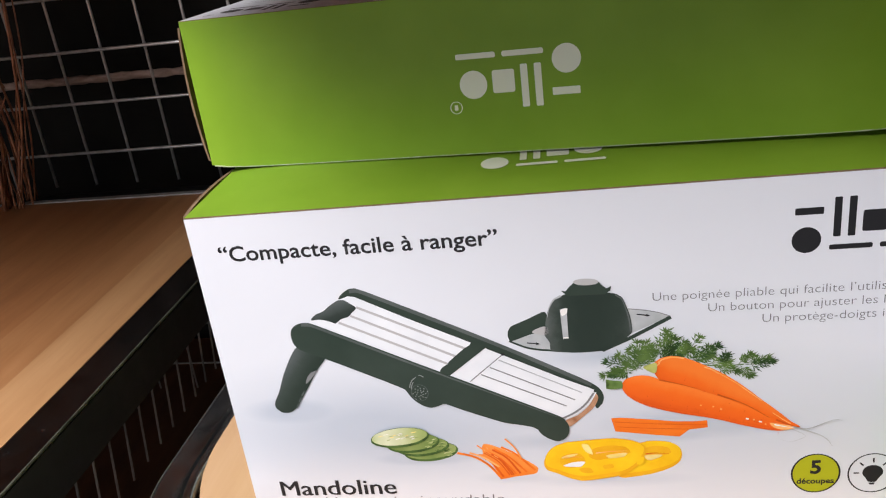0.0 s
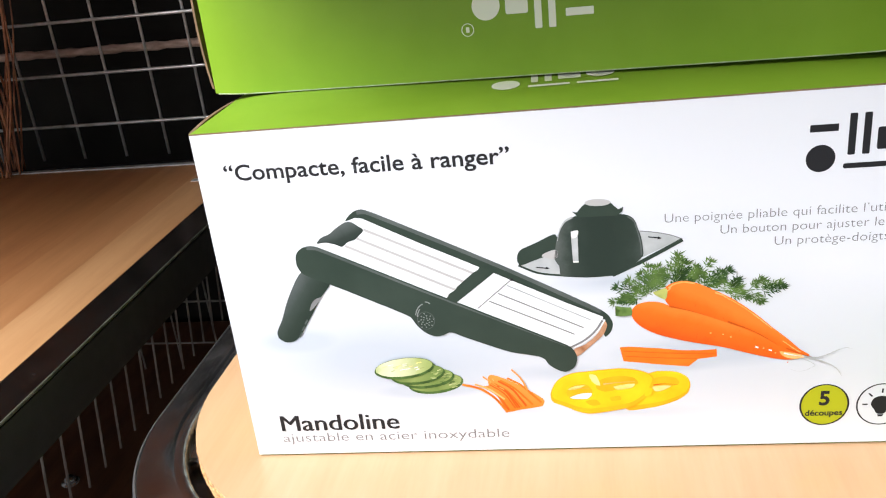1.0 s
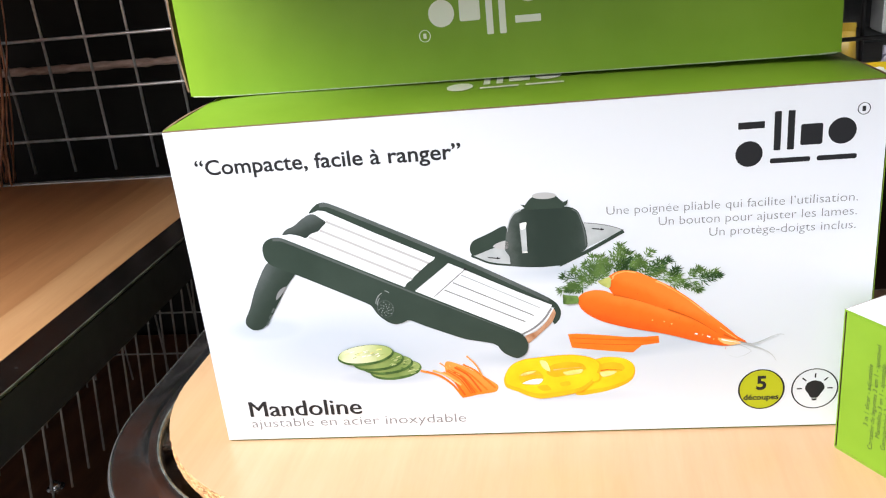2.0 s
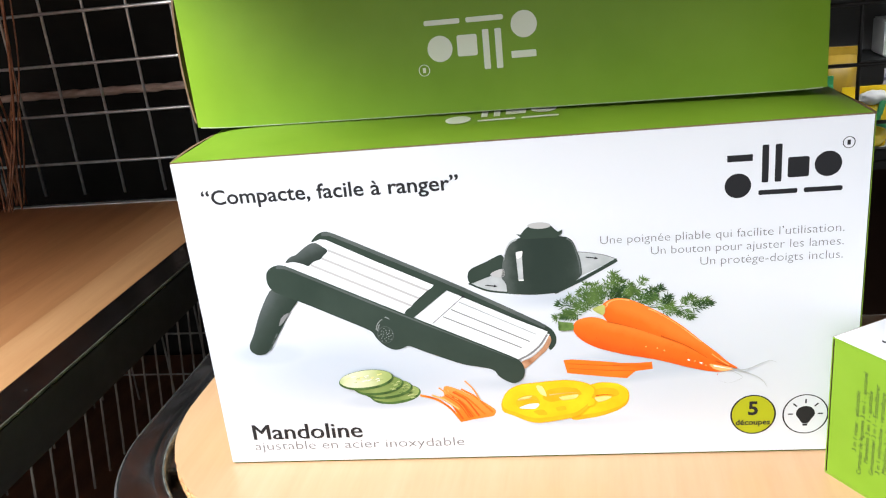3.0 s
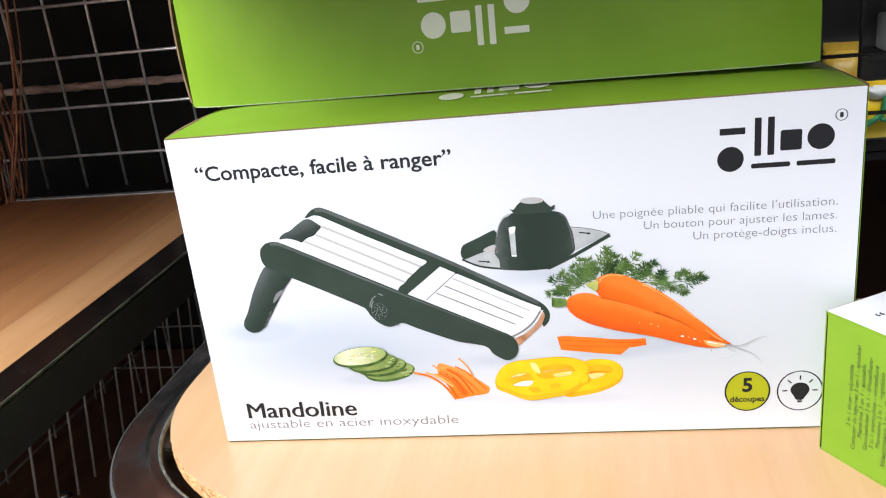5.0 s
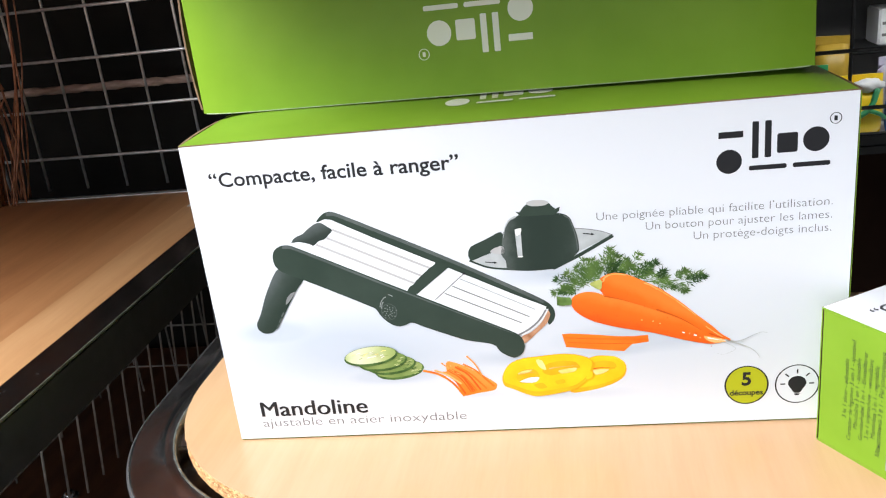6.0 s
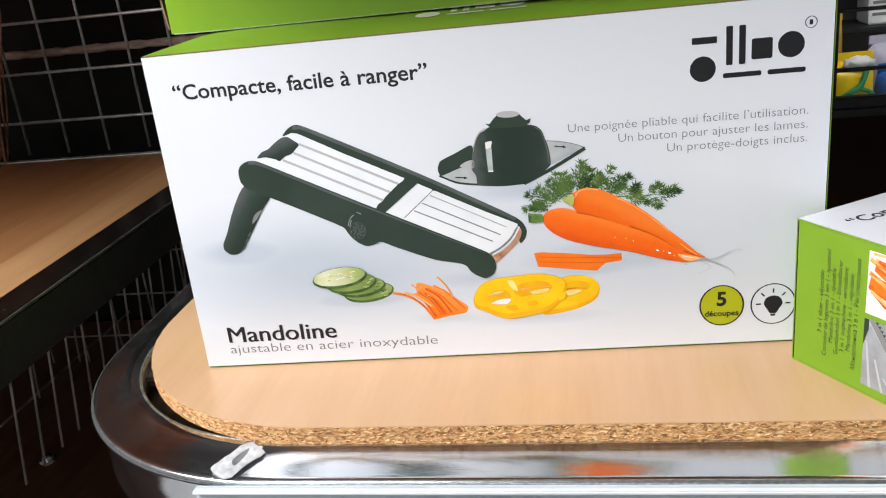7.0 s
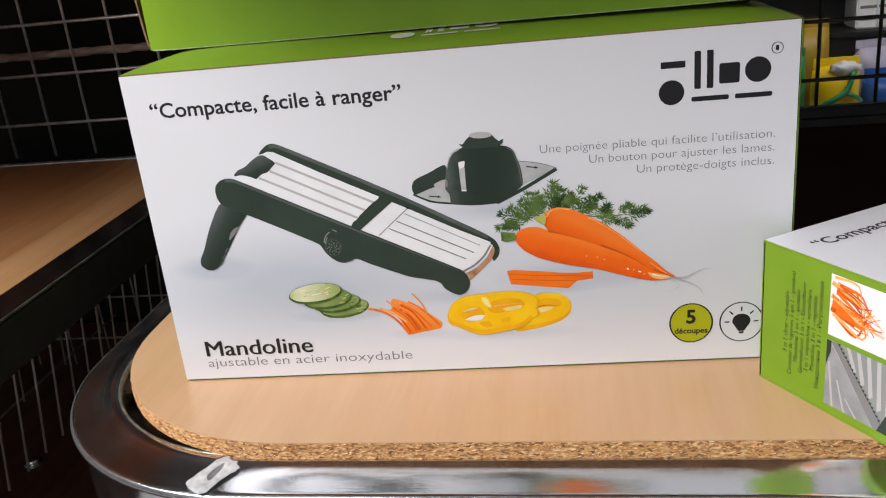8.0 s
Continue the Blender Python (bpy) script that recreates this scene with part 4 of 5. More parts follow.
flat("carrot_top", curve_through([(245.8, 104.2), (248.8, 105.6), (252.9, 106.5), (253.4, 103), (252.3, 99.8), (248.6, 101.4)], 3), 10, FRONT, STALK, front)
flat("carrot_top", [(225, 97), (228.3, 96.2), (233.6, 95.6), (234.4, 93), (234, 90.6), (228, 90.2), (225, 90.7), (227.7, 93.8)], 10, FRONT, LEAF_MID, front)
for pts, w, ink in (([(327, 61), (334, 59.3), (339, 60.5), (345.5, 63.6), (350.4, 65), (353.4, 64)], 0.8, STEEL_SHADE), ([(328, 60.5), (337.4, 56.9), (343.4, 53.8), (346.8, 50.5), (348.8, 47)], 1.1, STEEL_SHADE), ([(326, 59.6), (332, 56.4), (334.1, 54.2), (330.8, 52), (325.8, 50.6), (320.7, 52.4)], 0.35, STEEL_SHADE), ([(318, 66), (326, 62), (332, 59.8)], 1.2, ORANGE_DEEP)):
    stroke("root", curve_through(pts, 5, False), w, 10, FRONT, ink, front, taper=True)
flat("carrot_root_end", curve_through([(314.6, 64), (321.3, 62.8), (330, 60.4), (322.3, 58.9), (316.6, 61)], 4), 9, FRONT, ORANGE_PALE, front)
stroke("carrot_root_end", curve_through([(317, 62.8), (322, 61.4), (328, 60.2)], 4, False), 0.9, 10, FRONT, GLINT, front, taper=True)

# printed carrot sticks, shreds, cucumber and pepper
flat("carrot_stick", [(226.9, 70), (232.1, 70.3), (249.4, 68.4), (261.4, 66.7), (271.7, 66.2), (280.5, 66.6), (280.9, 61.8), (270.5, 60.6), (268, 58.4), (265.2, 55.9), (252.5, 57.4), (228.9, 60.8), (228.2, 65.7)], 1, FRONT, ORANGE, front, "cut carrot sticks")
for pts in ([(229, 67.4), (250, 65.4), (280, 63.6)], [(230, 64), (252, 62), (270, 61)]):
    stroke("carrot_shade", pts, 0.45, 2, FRONT, ORANGE_MID, front)
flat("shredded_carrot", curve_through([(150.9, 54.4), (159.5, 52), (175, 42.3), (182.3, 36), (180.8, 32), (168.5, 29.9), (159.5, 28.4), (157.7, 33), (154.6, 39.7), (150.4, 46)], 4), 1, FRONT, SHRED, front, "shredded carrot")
for k in range(16):
    q = k / 15
    x0, y0, y1 = 147 + 15 * q + rng.uniform(-1, 1), 47 + 6.5 * q - 2 * q * q + rng.uniform(-0.6, 0.6), 30 + 4.5 * q
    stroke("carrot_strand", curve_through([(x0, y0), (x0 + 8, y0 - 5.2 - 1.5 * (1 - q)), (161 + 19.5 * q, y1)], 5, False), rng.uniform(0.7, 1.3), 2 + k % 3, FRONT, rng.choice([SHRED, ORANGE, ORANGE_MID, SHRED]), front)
for pts, w in (([(134.5, 48.7), (144.1, 45.7), (152.7, 39.2), (160, 28.4)], 1.5), ([(142, 48.6), (149.6, 45.3), (159, 37.6)], 1.2), ([(138, 48.2), (147, 44.6), (156, 35.5)], 0.9), ([(164.2, 58), (169.3, 51.6), (172.9, 43.4)], 1.0), ([(147, 53.8), (150, 51.2), (155, 47)], 0.9)):
    stroke("carrot_strand", curve_through(pts, 5, False), w, 5, FRONT, ORANGE_PALE if w == 1.2 else SHRED, front)
for x, y, dx, dy in ((150.4, 51.8, 1.2, -2.2), (152.6, 52.2, 0.8, -1.4), (156.5, 46.2, 2.4, -1.6)):
    stroke("glint", [(x, y), (x + dx, y + dy)], 0.45, 6, FRONT, ORANGE_PALE, front)
for k, (x, y, rx, ry) in enumerate(((118.6, 50.6, 16.8, 7.0), (114, 54.5, 16.4, 6.8), (108.4, 57.6, 16.6, 6.9), (100.9, 62.2, 18.2, 7.1))):
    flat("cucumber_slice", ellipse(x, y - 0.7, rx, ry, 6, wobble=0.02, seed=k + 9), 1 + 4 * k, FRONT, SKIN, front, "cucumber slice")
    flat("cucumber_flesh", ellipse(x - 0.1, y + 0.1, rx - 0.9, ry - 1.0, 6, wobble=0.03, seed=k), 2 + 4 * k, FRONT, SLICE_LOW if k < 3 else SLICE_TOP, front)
    for q in range(9 if k < 3 else 22):
        a = rng.uniform(-0.9, 0.5) if k < 3 else rng.uniform(0, math.tau)
        w = rng.uniform(0.6, 0.92) if k < 3 else rng.uniform(0.1, 0.75)
        cx, cy = x + (rx - 1) * w * math.cos(a), y + (ry - 1) * w * math.sin(a)
        stroke("cucumber_streak", [(cx - 1.2, cy - 0.3), (cx, cy + 0.1), (cx + rng.uniform(0.8, 2.2), cy + 0.45)], rng.uniform(0.3, 0.6), 3 + 4 * k, FRONT, rng.choice([FLESH, PEPPER_PALE, GLINT] if k == 3 else [FLESH, FLESH, SKIN]), front)


def pepper(points, level, deep, light):
    """A printed ring of pepper: a rounded rim with a darker lower wall."""
    flat("pepper_ring", curve_through(points, 5), level, FRONT, deep, front, "yellow pepper ring")
    cx, cy = sum(p[0] for p in points) / len(points), sum(p[1] for p in points) / len(points)
    flat("pepper_rim", curve_through([(cx + 0.965 * (x - cx), cy + 1.3 + 0.86 * (y - cy)) for x, y in points], 5), level + 1, FRONT, light, front)


pepper([(232, 50), (241.8, 52), (248.8, 53.6), (259.2, 52.4), (265, 48.4), (266.4, 43.6), (265.1, 38.4), (260.4, 34.2), (251.5, 30.5), (240.8, 28.2), (230, 28)], 1, PEPPER_DEEP, PEPPER)
flat("pepper_wall", curve_through([(244.8, 47.6), (248, 49.4), (252.2, 49.9), (258.4, 48.5), (260.2, 45), (256.1, 43), (246, 43.4)], 4), 3, FRONT, PEPPER_DEEP, front)
flat("pepper_gap", curve_through([(245, 43), (250, 43.8), (255.4, 43.3), (251.8, 40.9), (246.9, 40)], 4), 4, FRONT, PEPPER_GAP, front)
stroke("pepper_edge", curve_through([(245.6, 44.4), (251, 45), (259, 44.2)], 4, False), 0.7, 5, FRONT, ORANGE_MID, front, taper=True)
pepper([(186.1, 39.8), (188, 45.8), (192, 50.9), (199.4, 54.2), (208.4, 55.2), (226.2, 56.4), (235.6, 55.2), (242.5, 52.6), (245.9, 48.8), (244.9, 43.6), (241.1, 36.5), (233.7, 30.3), (221, 27.4), (208.3, 26), (201.2, 27.9), (194.2, 31.5), (187.2, 35)], 6, PEPPER_DEEP, PEPPER)
for pts, ink in (([(195.4, 41.4), (199.1, 45.4), (207.1, 46.3), (210.6, 40.9), (205.4, 36.4), (198, 36.5)], PEPPER_DEEP), ([(212.6, 44.2), (215.8, 49.4), (225.9, 51.4), (234.6, 49.8), (237, 46), (225.4, 42.4), (217.2, 41.1)], PEPPER_DEEP), ([(206.4, 34.8), (212.5, 35.7), (215, 32.2), (209.4, 31.8)], PEPPER_DEEP), ([(220.4, 36.9), (226.2, 37.8), (227, 35.3), (221.6, 34.5)], PEPPER_DEEP)):
    flat("pepper_wall", curve_through(pts, 4), 8, FRONT, ink, front)
for pts, ink in (([(197.4, 37.4), (203.8, 40.1), (210.3, 40), (207.6, 36.6)], WHITE_PLAIN), ([(222.8, 44.2), (229, 45.6), (235, 45.7), (233.4, 43.3), (225.1, 42.1)], PEPPER_GAP), ([(209, 53), (212.8, 52.4), (215.2, 45.2), (211, 47.6)], PEPPER_PALE), ([(240.4, 37.7), (242.6, 43), (245, 41.8), (244, 37.6)], PEPPER), ([(196.4, 43.2), (200, 45.2), (206.6, 45.9), (201, 43.2)], PEPPER_GAP)):
    flat("pepper_pith", curve_through(pts, 4), 9, FRONT, ink, front)
for pts in ([(217, 46.2), (225, 47), (235, 47.4)], [(198, 43.4), (204, 44), (209, 43.2)]):
    stroke("pepper_edge", curve_through(pts, 4, False), 0.9, 9, FRONT, ORANGE_PALE, front, taper=True)

# prints on top and end panels
bars_mark(163, 32, 71, TOPF, PALE_INK, lid, 5)
END_WORDS = ("3 in 1 slicer - adjustable", "Cortador de legumes 3 em 1 - ajust\u00e1vel", "Mandolina 3 en 1 - ajustable", "Gem\u00fcsehobel 3 in 1 - Einstellbarer", "3 in 1 snijmachine - verstelbare", "Mandolina 3 in 1 - regolabile", "\u041c\u0430\u043d\u0434\u043e\u043b\u0438\u043d\u043a\u0430 3 \u0432 1 - \u0420\u0435\u0433\u0443\u043b\u0438\u0440\u0443\u0435\u043c\u0430\u044f")
for k, words in enumerate(END_WORDS):
    lettering("end_text", words, 45, 190.5 - 4.0 * k, 4.1, 1, ENDF, INK, left_end, "CENTER")
flat("picture", [(49, 116), (85, 116), (85, 162), (49, 162)], 1, ENDF, WHITE_PLAIN, left_end, "picture of shredded carrot")
for k in range(26):
    x0 = rng.uniform(62, 84)
    stroke("carrot_strand", curve_through([(x0, 161 - rng.uniform(0, 6)), (x0 - rng.uniform(0, 9), 148 - rng.uniform(0, 8)), (rng.uniform(56, 74), rng.uniform(126, 142))], 4, False), rng.uniform(1.2, 3.2), 2 + k % 4, ENDF, rng.choice([ORANGE, ORANGE, ORANGE_DEEP, ORANGE_PALE]), left_end, taper=True)
flat("picture", [(6, 116), (46, 116), (46, 162), (6, 162)], 1, ENDF, STEEL_SHADE, left_end, "picture of the slicer blade")


def blade_patch(name, points, level, material):
    """A patch of the blade picture, by its place across and up from the picture's corner."""
    flat(name, [(6 + b, 162 - a) for a, b in points], level, ENDF, material, left_end)


blade_patch("blade_bed", [(0, 0), (0, 26), (4, 37), (33, 0)], 2, BLADE_GREY)
for k in range(3):
    blade_patch("blade_rib", [(5 + 8 * k, 0), (1.4 + 6 * k, 27 - 9 * k), (2.6 + 6 * k, 27 - 9 * k), (6.6 + 8 * k, 0)], 3, GROOVE_PALE)
blade_patch("blade_back", [(0, 24), (0, 40), (3, 40), (3, 34)], 4, PLASTIC)
blade_patch("blade_guide", [(8, 40), (46, 40), (46, 22), (38, 4)], 2, DIAL_GREY)
for k in range(5):
    blade_patch("blade_rib", [(13 + 6.4 * k, 40), (15.4 + 6.4 * k, 40), (20 + 5.6 * k, 28 - 5 * k), (18 + 5.4 * k, 26 - 5 * k)], 3, GROOVE_PALE)
blade_patch("blade", [(2.6, 40), (7.6, 40), (38.4, 3.6), (36, 0), (33, 0)], 4, GROOVE)
blade_patch("blade_frame", [(35, 0), (46, 0), (46, 25)], 5, PLASTIC)
for k in range(20):
    t = k / 20
    blade_patch("blade_tooth", [(7 + 31 * t, 40 - 36.6 * t), (8.6 + 31 * t, 38.4 - 36.6 * t), (9 + 31 * t, 40.2 - 36.6 * t)], 5, PLASTIC)
flat("picture", [(49, 66), (85, 66), (85, 112), (49, 112)], 1, ENDF, WHITE_PLAIN, left_end, "pale picture field")
for k in range(9):
    w = 30 + 6 * ((k * 7) % 3)
    flat("end_bar", rounded(26 - w / 2, 26 + w / 2, 108 - 4.4 * k, 109.3 - 4.4 * k, 0.6, 3), 1, ENDF, OLIVE, left_end)


def end_flap(parent, x, side, bulge, y0, board, lead=1.0):
    """A closing flap that bulges out of the carton's end, printed outside and bare at its cut edges."""
    bm = bmesh.new()
    n, rows = 14, []
    for k in range(n + 1):
        t = k / n
        y, o = y0 + t * (CD - 0.003 - y0), 0.0005 + bulge * math.sin(math.pi * t ** lead) ** 0.8
        rows.append([bm.verts.new((x + side * q, y, z)) for q, z in ((o, 0.004), (o, CH - 0.0012), (o + board, CH - 0.0012), (o + board, 0.004))])
    for r0, r1 in zip(rows, rows[1:]):
        for k in range(4):
            bm.faces.new((r0[k], r0[(k + 1) % 4], r1[(k + 1) % 4], r1[k]))
    bm.faces.new(rows[0])
    bm.faces.new(rows[-1][::-1])
    bmesh.ops.recalc_face_normals(bm, faces=bm.faces[:])
    bm.normal_update()
    for f in bm.faces:
        f.material_index = 1 if abs(f.normal.z) > 0.5 or f.normal.x * side < -0.3 else (1 if board > 0.001 and abs(f.normal.y) > 0.9 else 0)
    return part("closing_flap", bm, [GREEN, KRAFT], parent, "bulging closing flap with bare brown edges")


UPPER = pose(-0.012, 0.079, 0.2166, -1.2, -0.43, 0) @ pose(0, 0, 0, 0, 0, -6.4) @ Matrix(((-1, 0, 0, CW), (0, 0, -1, CH), (0, -1, 0, CD), (0, 0, 0, 1)))
upper = tagged(copy_thing(carton, UPPER), "lime green slicer carton lying with its white front upward")
SIDE = pose(0.378, -0.0215, 0, 0, 0, 30.5) @ Matrix(((1, 0, 0, 0), (0, 0, 1, -CH), (0, -1, 0, CD), (0, 0, 0, 1)))
tagged(copy_thing(carton, SIDE), "slicer carton lying flat with its green end forward")
tagged(copy_thing(carton, pose(0.0, 0.115, 0, 0, 0, -2)), "slicer carton standing behind the white one")
end_flap(carton, 0.0, -1, 0.0032, 0.006, 0.0022)
end_flap(carton, CW, 1, 0.0028, 0.0002, 0.0004, 0.5)
end_flap(upper, CW, 1, 0.003, 0.004, 0.0014)
line = [(0.003 + (CW - 0.006) * k / 40, CD - 0.0001, CH - 0.0002 + swell(0.003 + (CW - 0.006) * k / 40, CD)) for k in range(41)]
part("scuffed_edge", tube_bm(line, 0.0004, 6), SCUFF, upper, "pale scuffed fold where the print has worn off")

# ---- the side shelf ----
shelf = thing("side_shelf", "brown laminate shelf with a smoked chrome edge trim", "shelf", RACK)
SZ, SX, SY0, SY1 = 0.018, -0.222, -0.75, 0.597
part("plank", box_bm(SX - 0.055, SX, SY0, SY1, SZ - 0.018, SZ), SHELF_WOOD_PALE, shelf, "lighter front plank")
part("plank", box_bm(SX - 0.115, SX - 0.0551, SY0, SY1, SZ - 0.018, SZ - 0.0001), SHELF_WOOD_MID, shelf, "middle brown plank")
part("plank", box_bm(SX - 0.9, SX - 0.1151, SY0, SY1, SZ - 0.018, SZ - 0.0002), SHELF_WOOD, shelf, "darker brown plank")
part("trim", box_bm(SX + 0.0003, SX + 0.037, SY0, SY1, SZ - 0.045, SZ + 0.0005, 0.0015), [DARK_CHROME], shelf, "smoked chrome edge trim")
part("trim_face", box_bm(SX + 0.0372, SX + 0.0384, SY0, SY1, SZ - 0.045, SZ - 0.0018), BLACK_STEEL, shelf, "black trim face")
part("corner_plate", box_bm(SX - 0.05, SX - 0.002, SY1 - 0.072, SY1 - 0.062, SZ - 0.0001, SZ + 0.0006), WIRE, shelf, "thin grey metal strip")
part("trim_edge", box_bm(SX + 0.0355, SX + 0.0376, SY0, SY1, SZ - 0.0014, SZ + 0.0009, 0.0004), OLD_EDGE, shelf, "worn bright edge line")
part("rear_rail", box_bm(SX - 0.9, SX + 0.03, SY1 + 0.0005, SY1 + 0.012, SZ - 0.02, SZ + 0.001, 0.001), WIRE, shelf, "grey metal rear rail")
part("rear_beam", box_bm(SX - 0.9, SX + 0.03, SY1 + 0.0125, SY1 + 0.1, SZ - 0.06, SZ - 0.022, 0.001), BLACK_STEEL, shelf, "black rear beam")

# ---- wire grid at the back ----
grid = thing("wire_grid", "dull metal wire grid panel behind the shelf", "wire grid", RACK)
GY = 0.712
for k in range(14):
    x = -0.52 - 0.004 + 0.067 * (k - 5)
    part("upright_wire", tube_bm([(x, GY, 0.003), (x, GY, 0.62)], 0.0021, 8), WIRE, grid, smooth=True)
for k in range(8):
    z = 0.054 + 0.0735 * k
    part("cross_wire", tube_bm([(-0.9, GY - 0.004, z), (0.06, GY - 0.004, z)], 0.0023, 8), WIRE, grid, smooth=True)

pole = thing("bamboo_pole", "weathered pinkish brown pole behind the grid", "pole", RACK)
pts, rad = [], []
for k in range(81):
    x = -0.95 + 0.0138 * k
    pts.append((x, 0.765 + 0.002 * math.sin(k * 0.9), 0.1505 + 0.0012 * noise.noise((x * 14, 0, 0))))
    rad.append(0.0062 + 0.0009 * (k % 5 == 0) - 0.0009 * (k % 5 == 1) + 0.0009 * noise.noise((x * 30, 3, 0)))
part("stem", tube_bm(pts, 0.009, 12, rad), POLE, pole, smooth=True)
for x in (-0.9, 0.1):
    part("bracket", box_bm(x - 0.006, x + 0.006, 0.768, 0.9, 0.146, 0.154, 0.001), BLACK_STEEL, pole)

twigs = thing("twig_bundle", "copper brown dry twigs standing at the shelf end", "twigs", RACK)
rng = random.Random(21)
for k in range(40):
    x, y = -0.535 + rng.uniform(-0.075, 0.0), 0.60 + rng.uniform(-0.03, 0.02)
    lean = rng.uniform(-0.06, 0.055)
    p = [(x - 0.01, y, SZ + 0.001), (x + lean * 0.3, y + rng.uniform(-0.02, 0.02), 0.11), (x + lean * 0.8 + rng.uniform(-0.02, 0.02), y, 0.22), (x + lean * 1.3 + rng.uniform(-0.03, 0.03), y, 0.36 + rng.uniform(0, 0.1))]
    part("twig", tube_bm(curve_through(p, 6, False), 0.0012, 5, [rng.uniform(0.0009, 0.0022)] * 19), TWIG, twigs, smooth=True)

for k in range(22):
    x, y, z = -0.565 + rng.uniform(-0.06, 0.04), 0.585 + rng.uniform(-0.03, 0.03), rng.uniform(0.04, 0.3)
    dx, dz = rng.choice((-1, 1)) * rng.uniform(0.02, 0.07), rng.uniform(0.06, 0.15)
    p = curve_through([(x, y, z), (x + 0.4 * dx, y + rng.uniform(-0.01, 0.01), z + 0.55 * dz), (x + dx, y + rng.uniform(-0.02, 0.02), z + dz)], 5, False)
    part("twig", tube_bm(p, 0.0012, 5, [0.0017 - 0.00009 * q for q in range(len(p))]), TWIG, twigs, smooth=True)

# ---- below the side shelf ----
deck = thing("bottom_deck", "dark brown laminate deck under the shelf", "deck", RACK)
part("deck_board", box_bm(-1.3, 0.6, -0.2, 0.88, -0.382, -0.362, 0.001), DECK_WOOD, deck)
part("plinth", box_bm(-1.3, 0.6, -0.19, 0.88, -1.0, -0.3825), BLACK_STEEL, deck)
for x, y in ((-0.487, 0.424), (-0.6, 0.30)):
    bolt = thing("bolt", "small shiny bolt in the deck", "bolt", RACK @ pose(x, y, -0.362))
    part("head", tube_bm([(0, 0, 0), (0, 0, 0.006), (0, 0, 0.009)], 0.007, 12, [0.008, 0.008, 0.005]), CHROME, bolt, smooth=True)
    part("washer", tube_bm([(0, 0, -0.0005), (0, 0, 0.0012)], 0.012, 16), CHROME, bolt, smooth=True)

basket = thing("wire_basket", "grey wire basket hanging under the shelf", "wire basket", RACK)
for k in range(4, 18):
    y = 0.05 + 0.0335 * k
    part("upright_wire", tube_bm([(-0.31, y + 0.02, -0.02), (-0.31, y - 0.018, -0.215)], 0.00135, 8), DULL_WIRE, basket, smooth=True)
for k in range(6):
    y = 0.1 + 0.098 * k
    part("upright_wire", tube_bm([(-0.44, y + 0.02, -0.02), (-0.44, y - 0.01, -0.24)], 0.0013, 8), DULL_WIRE, basket, smooth=True)
part("cross_wire", tube_bm([(-0.308, 0.03, -0.022), (-0.308, 0.62, -0.022)], 0.0018, 8), DULL_WIRE, basket, smooth=True)
for x, z in ((-0.443, -0.022), (-0.445, -0.13), (-0.447, -0.238)):
    part("cross_wire", tube_bm([(x, 0.06, z), (x, 0.64, z)], 0.0015, 8), DULL_WIRE, basket, smooth=True)
lower_grid = thing("wire_grid", "dull wire grid panel below shelf height", "wire grid", RACK)
for k in range(14):
    x = -0.72 + 0.067 * k
    part("upright_wire", tube_bm([(x, GY, -0.36), (x, GY, -0.06)], 0.0016, 8), DULL_WIRE, lower_grid, smooth=True)
for k in range(4):
    part("cross_wire", tube_bm([(-0.8, GY - 0.004, -0.09 - 0.0735 * k), (0.2, GY - 0.004, -0.09 - 0.0735 * k)], 0.0016, 8), DULL_WIRE, lower_grid, smooth=True)

# ---- beyond the rack ----
black_grid = thing("black_wire_grid", "black wire grid panel in front of distant goods", "wire grid", RACK)
for k in range(6):
    part("upright_wire", tube_bm([(0.45 + 0.077 * k, 0.752, -0.005), (0.45 + 0.077 * k, 0.752, 0.5)], 0.0026, 8), BLACK_WIRE, black_grid, smooth=True)
for k in range(6):
    part("cross_wire", tube_bm([(0.44, 0.748, 0.031 + 0.079 * k), (0.95, 0.748, 0.031 + 0.079 * k)], 0.0028, 8), BLACK_WIRE, black_grid, smooth=True)
part("bottom_rail", box_bm(0.44, 0.95, 0.744, 0.76, -0.022, -0.006, 0.002), BLACK_STEEL, black_grid)
panel_low = thing("brown_back_panel", "dark brown panel closing the rack at the back", "panel", RACK)
part("sheet", box_bm(0.38, 1.3, 0.745, 0.765, -0.36, -0.034, 0.001), BROWN_PANEL, panel_low)
part("top_trim", box_bm(0.38, 1.3, 0.742, 0.766, -0.0335, -0.0225, 0.001), BLACK_STEEL, panel_low, "black metal top trim")

far_shelf = thing("far_shelf", "grey metal shelf in the next aisle", "shelf", RACK)
part("board", box_bm(0.6, 2.6, 1.55, 1.95, -0.25, -0.235, 0.002), BAG_WHITE, far_shelf)
part("board", box_bm(0.6, 2.6, 1.78, 1.95, -0.075, -0.062, 0.002), BLACK_STEEL, far_shelf)
part("board", box_bm(0.6, 2.6, 1.7, 1.95, 0.13, 0.155, 0.002), WALL, far_shelf)
for x in (0.872, 1.6):
    part("post", box_bm(x - 0.014, x + 0.014, 1.8, 1.83, -0.23, -0.076, 0.002), BLACK_STEEL, far_shelf)
part("back", box_bm(0.6, 2.6, 1.951, 1.97, -1.0, 0.9, 0.002), WALL, far_shelf)


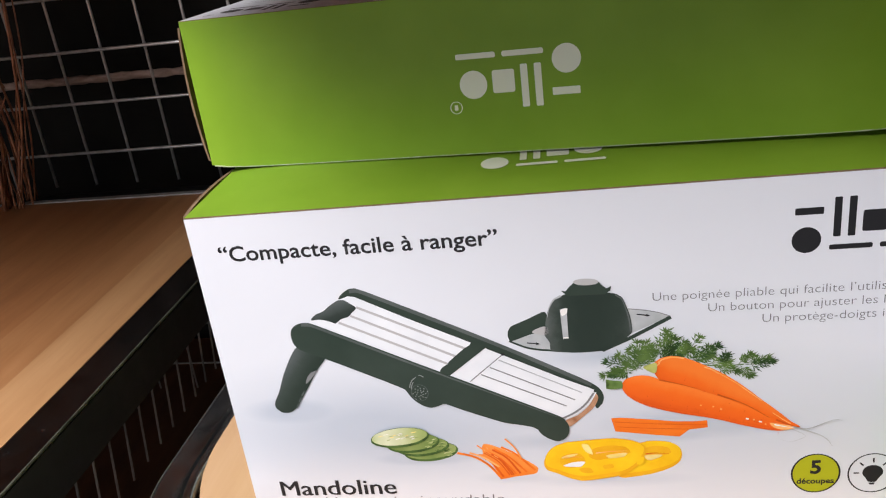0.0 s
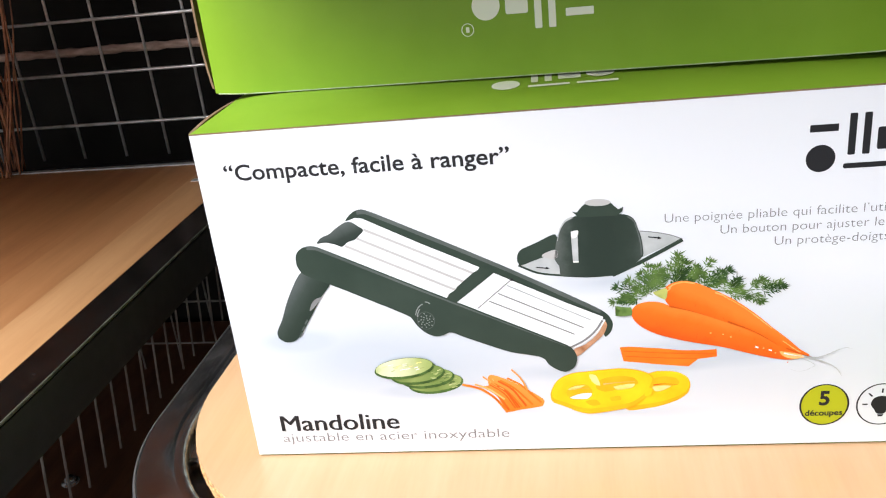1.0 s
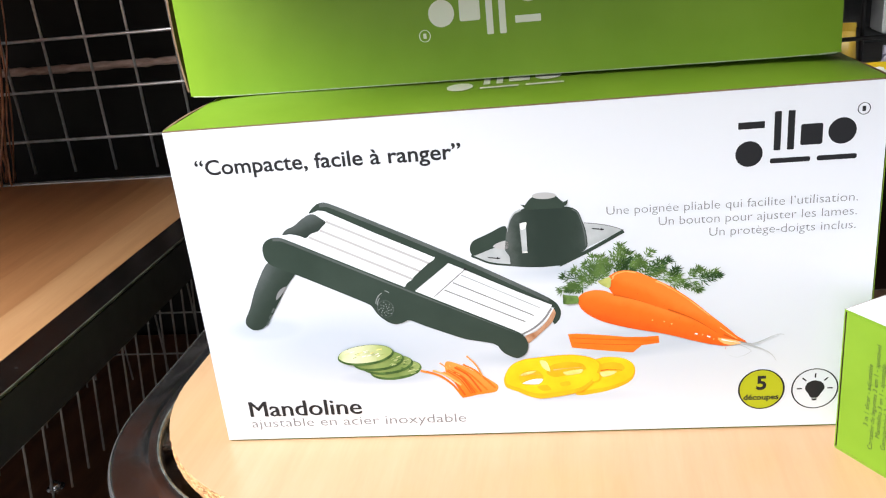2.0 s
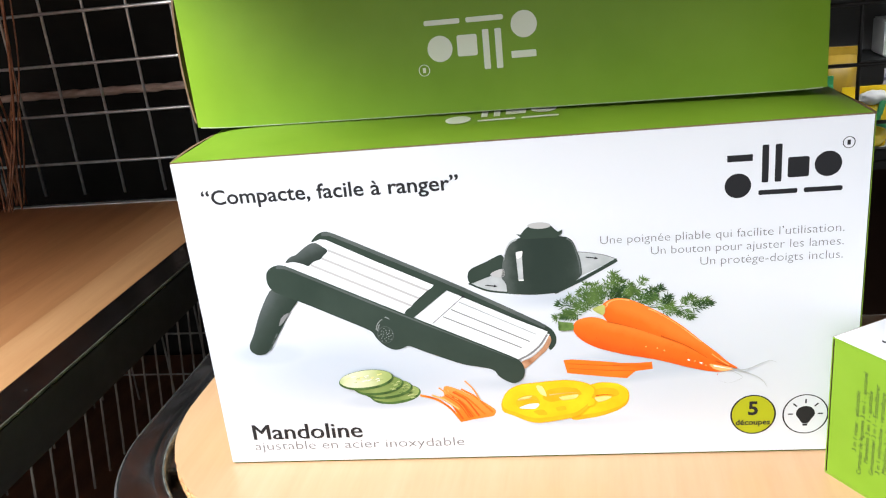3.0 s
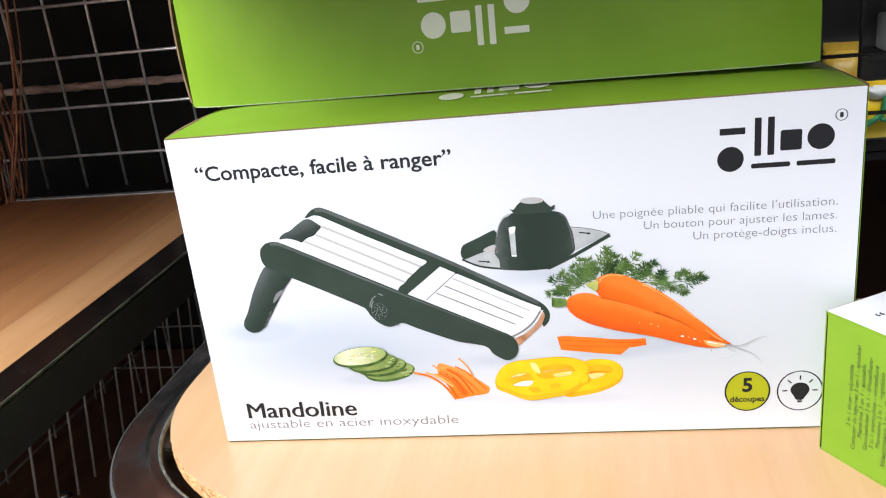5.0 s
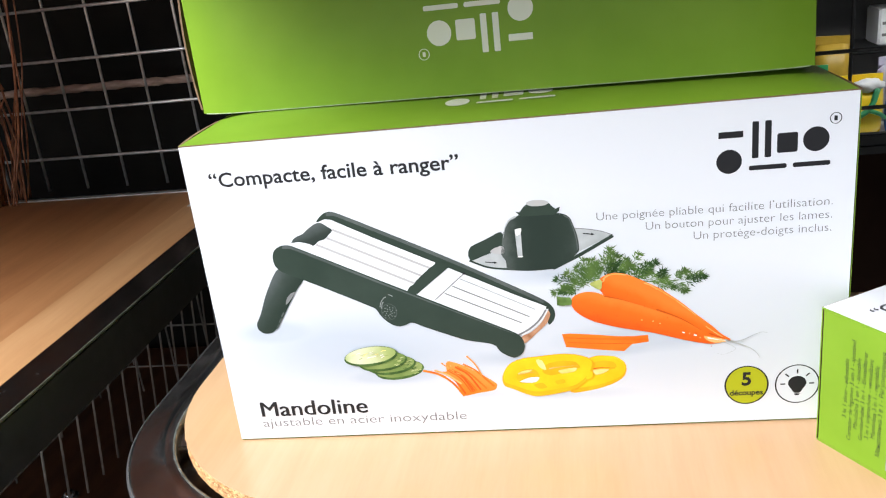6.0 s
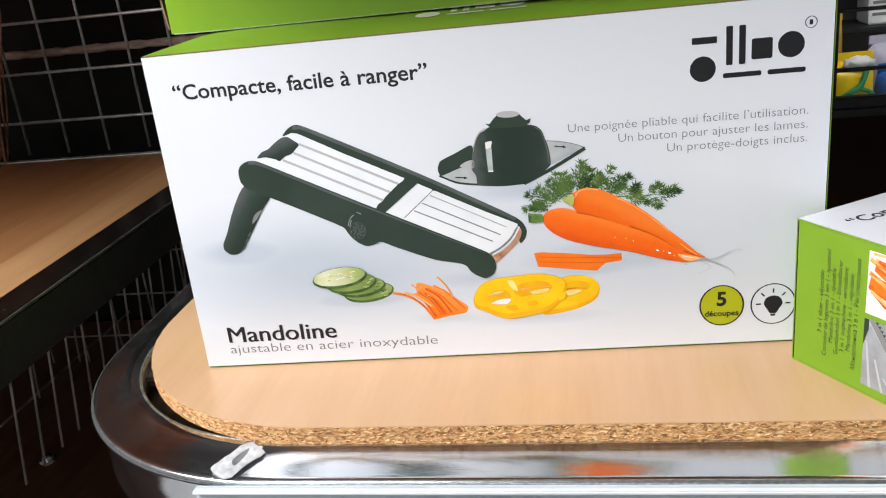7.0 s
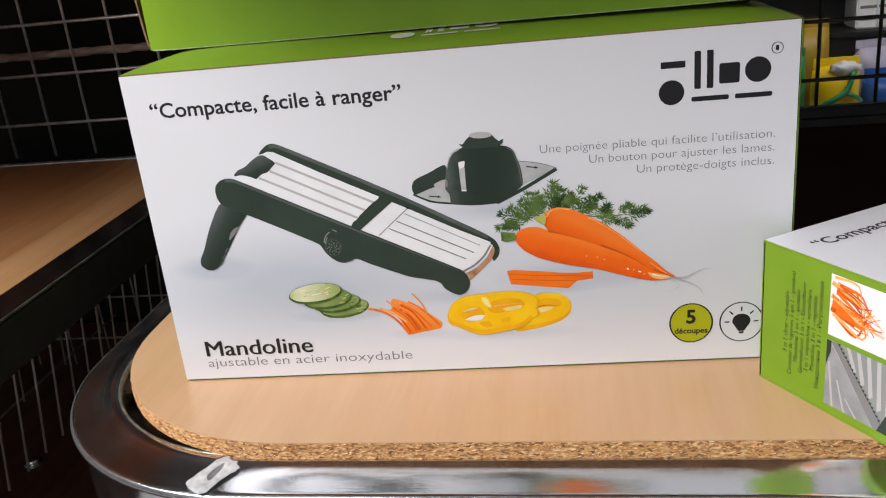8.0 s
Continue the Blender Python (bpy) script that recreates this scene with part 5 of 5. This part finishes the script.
def bag(x, y, z, w, d, h, material, label):
    ob = thing("goods_bag", label, "bag", RACK @ pose(x, y, z, 0, 0, rng.uniform(-12, 12)), "bags in the next aisle")
    bm = bmesh.new()
    bmesh.ops.create_grid(bm, x_segments=10, y_segments=10, size=1)
    for v in bm.verts:
        px, pz = v.co.x, v.co.y
        puff = (1 - px ** 4) * (1 - pz ** 4)
        v.co = (px * w / 2 * (1 - 0.08 * pz * pz), -d / 2 * puff - 0.004 * noise.noise((px * 3, pz * 3, x * 9)), (pz + 1) * h / 2)
    twin = bmesh.ops.duplicate(bm, geom=bm.verts[:] + bm.edges[:] + bm.faces[:])
    for v in twin["geom"]:
        if isinstance(v, bmesh.types.BMVert):
            v.co.y = -v.co.y
    bmesh.ops.remove_doubles(bm, verts=bm.verts[:], dist=0.0006)
    bmesh.ops.recalc_face_normals(bm, faces=bm.faces[:])
    part("body", bm, material, ob, smooth=True)
    part("seal", box_bm(-w * 0.46, w * 0.46, -0.002, 0.002, h - 0.002, h + 0.018), material, ob)
    return ob


for x, y, w, tall, mat, word in ((0.8, 1.64, 0.11, 0.15, BAG_GREEN, "green"), (0.915, 1.62, 0.11, 0.125, YELLOW, "yellow"), (1.04, 1.64, 0.12, 0.09, BLUE, "blue"), (0.885, 1.74, 0.09, 0.2, OCHRE, "ochre"), (1.05, 1.75, 0.13, 0.14, LILAC, "pale lilac"), (1.17, 1.65, 0.11, 0.13, BAG_WHITE, "white"), (1.29, 1.65, 0.11, 0.15, BLUE, "blue")):
    ob = bag(x - 0.042, y, -0.235, w, 0.09, tall, mat, word + " plastic goods bag standing on the far shelf")
    if mat is YELLOW:
        part("ribbon", tube_bm(curve_through([(-0.05, -0.036, 0.03), (-0.015, -0.05, 0.055), (0.012, -0.05, 0.075), (0.028, -0.04, 0.115)], 5, False), 0.007, 8), BAG_GREEN, ob, "green printed ribbon", True)
        part("ribbon", tube_bm(curve_through([(0.002, -0.05, 0.07), (0.03, -0.05, 0.06), (0.05, -0.03, 0.045)], 5, False), 0.005, 8), BAG_GREEN, ob, "green printed ribbon", True)
        bm = bmesh.new()
        bmesh.ops.create_icosphere(bm, subdivisions=3, radius=1)
        for v in bm.verts:
            q = 1 + 0.35 * noise.noise(v.co * 2.3)
            v.co = (0.012 + 0.032 * q * v.co.x, -0.03 + 0.016 * q * v.co.y, 0.122 + 0.016 * q * v.co.z)
        part("crumpled_film", bm, BAG_WHITE, ob, "crumpled white film at the top", True)
    if mat is LILAC:
        part("label", box_bm(-0.03, 0.05, -0.047, -0.03, 0.06, 0.1, 0.006), LIME, ob, "lime printed label")
for k in range(2):
    crate = thing("plastic_crate", "bright white slatted plastic crate on the far shelf", "crate", RACK @ pose(1.045 + 0.17 * k, 1.86, -0.0615), "crates in the next aisle")
    part("body", box_bm(-0.078, 0.078, -0.05, 0.05, 0, 0.088, 0.004), BAG_WHITE, crate)
    for z in (0.022, 0.05):
        part("slot", box_bm(-0.07, 0.07, -0.0515, -0.0495, z, z + 0.007), WALL, crate)
    for x in (-0.03, 0.025):
        part("rib", box_bm(x - 0.002, x + 0.002, -0.054, -0.0502, 0.004, 0.084), CLEAR_GREY, crate)
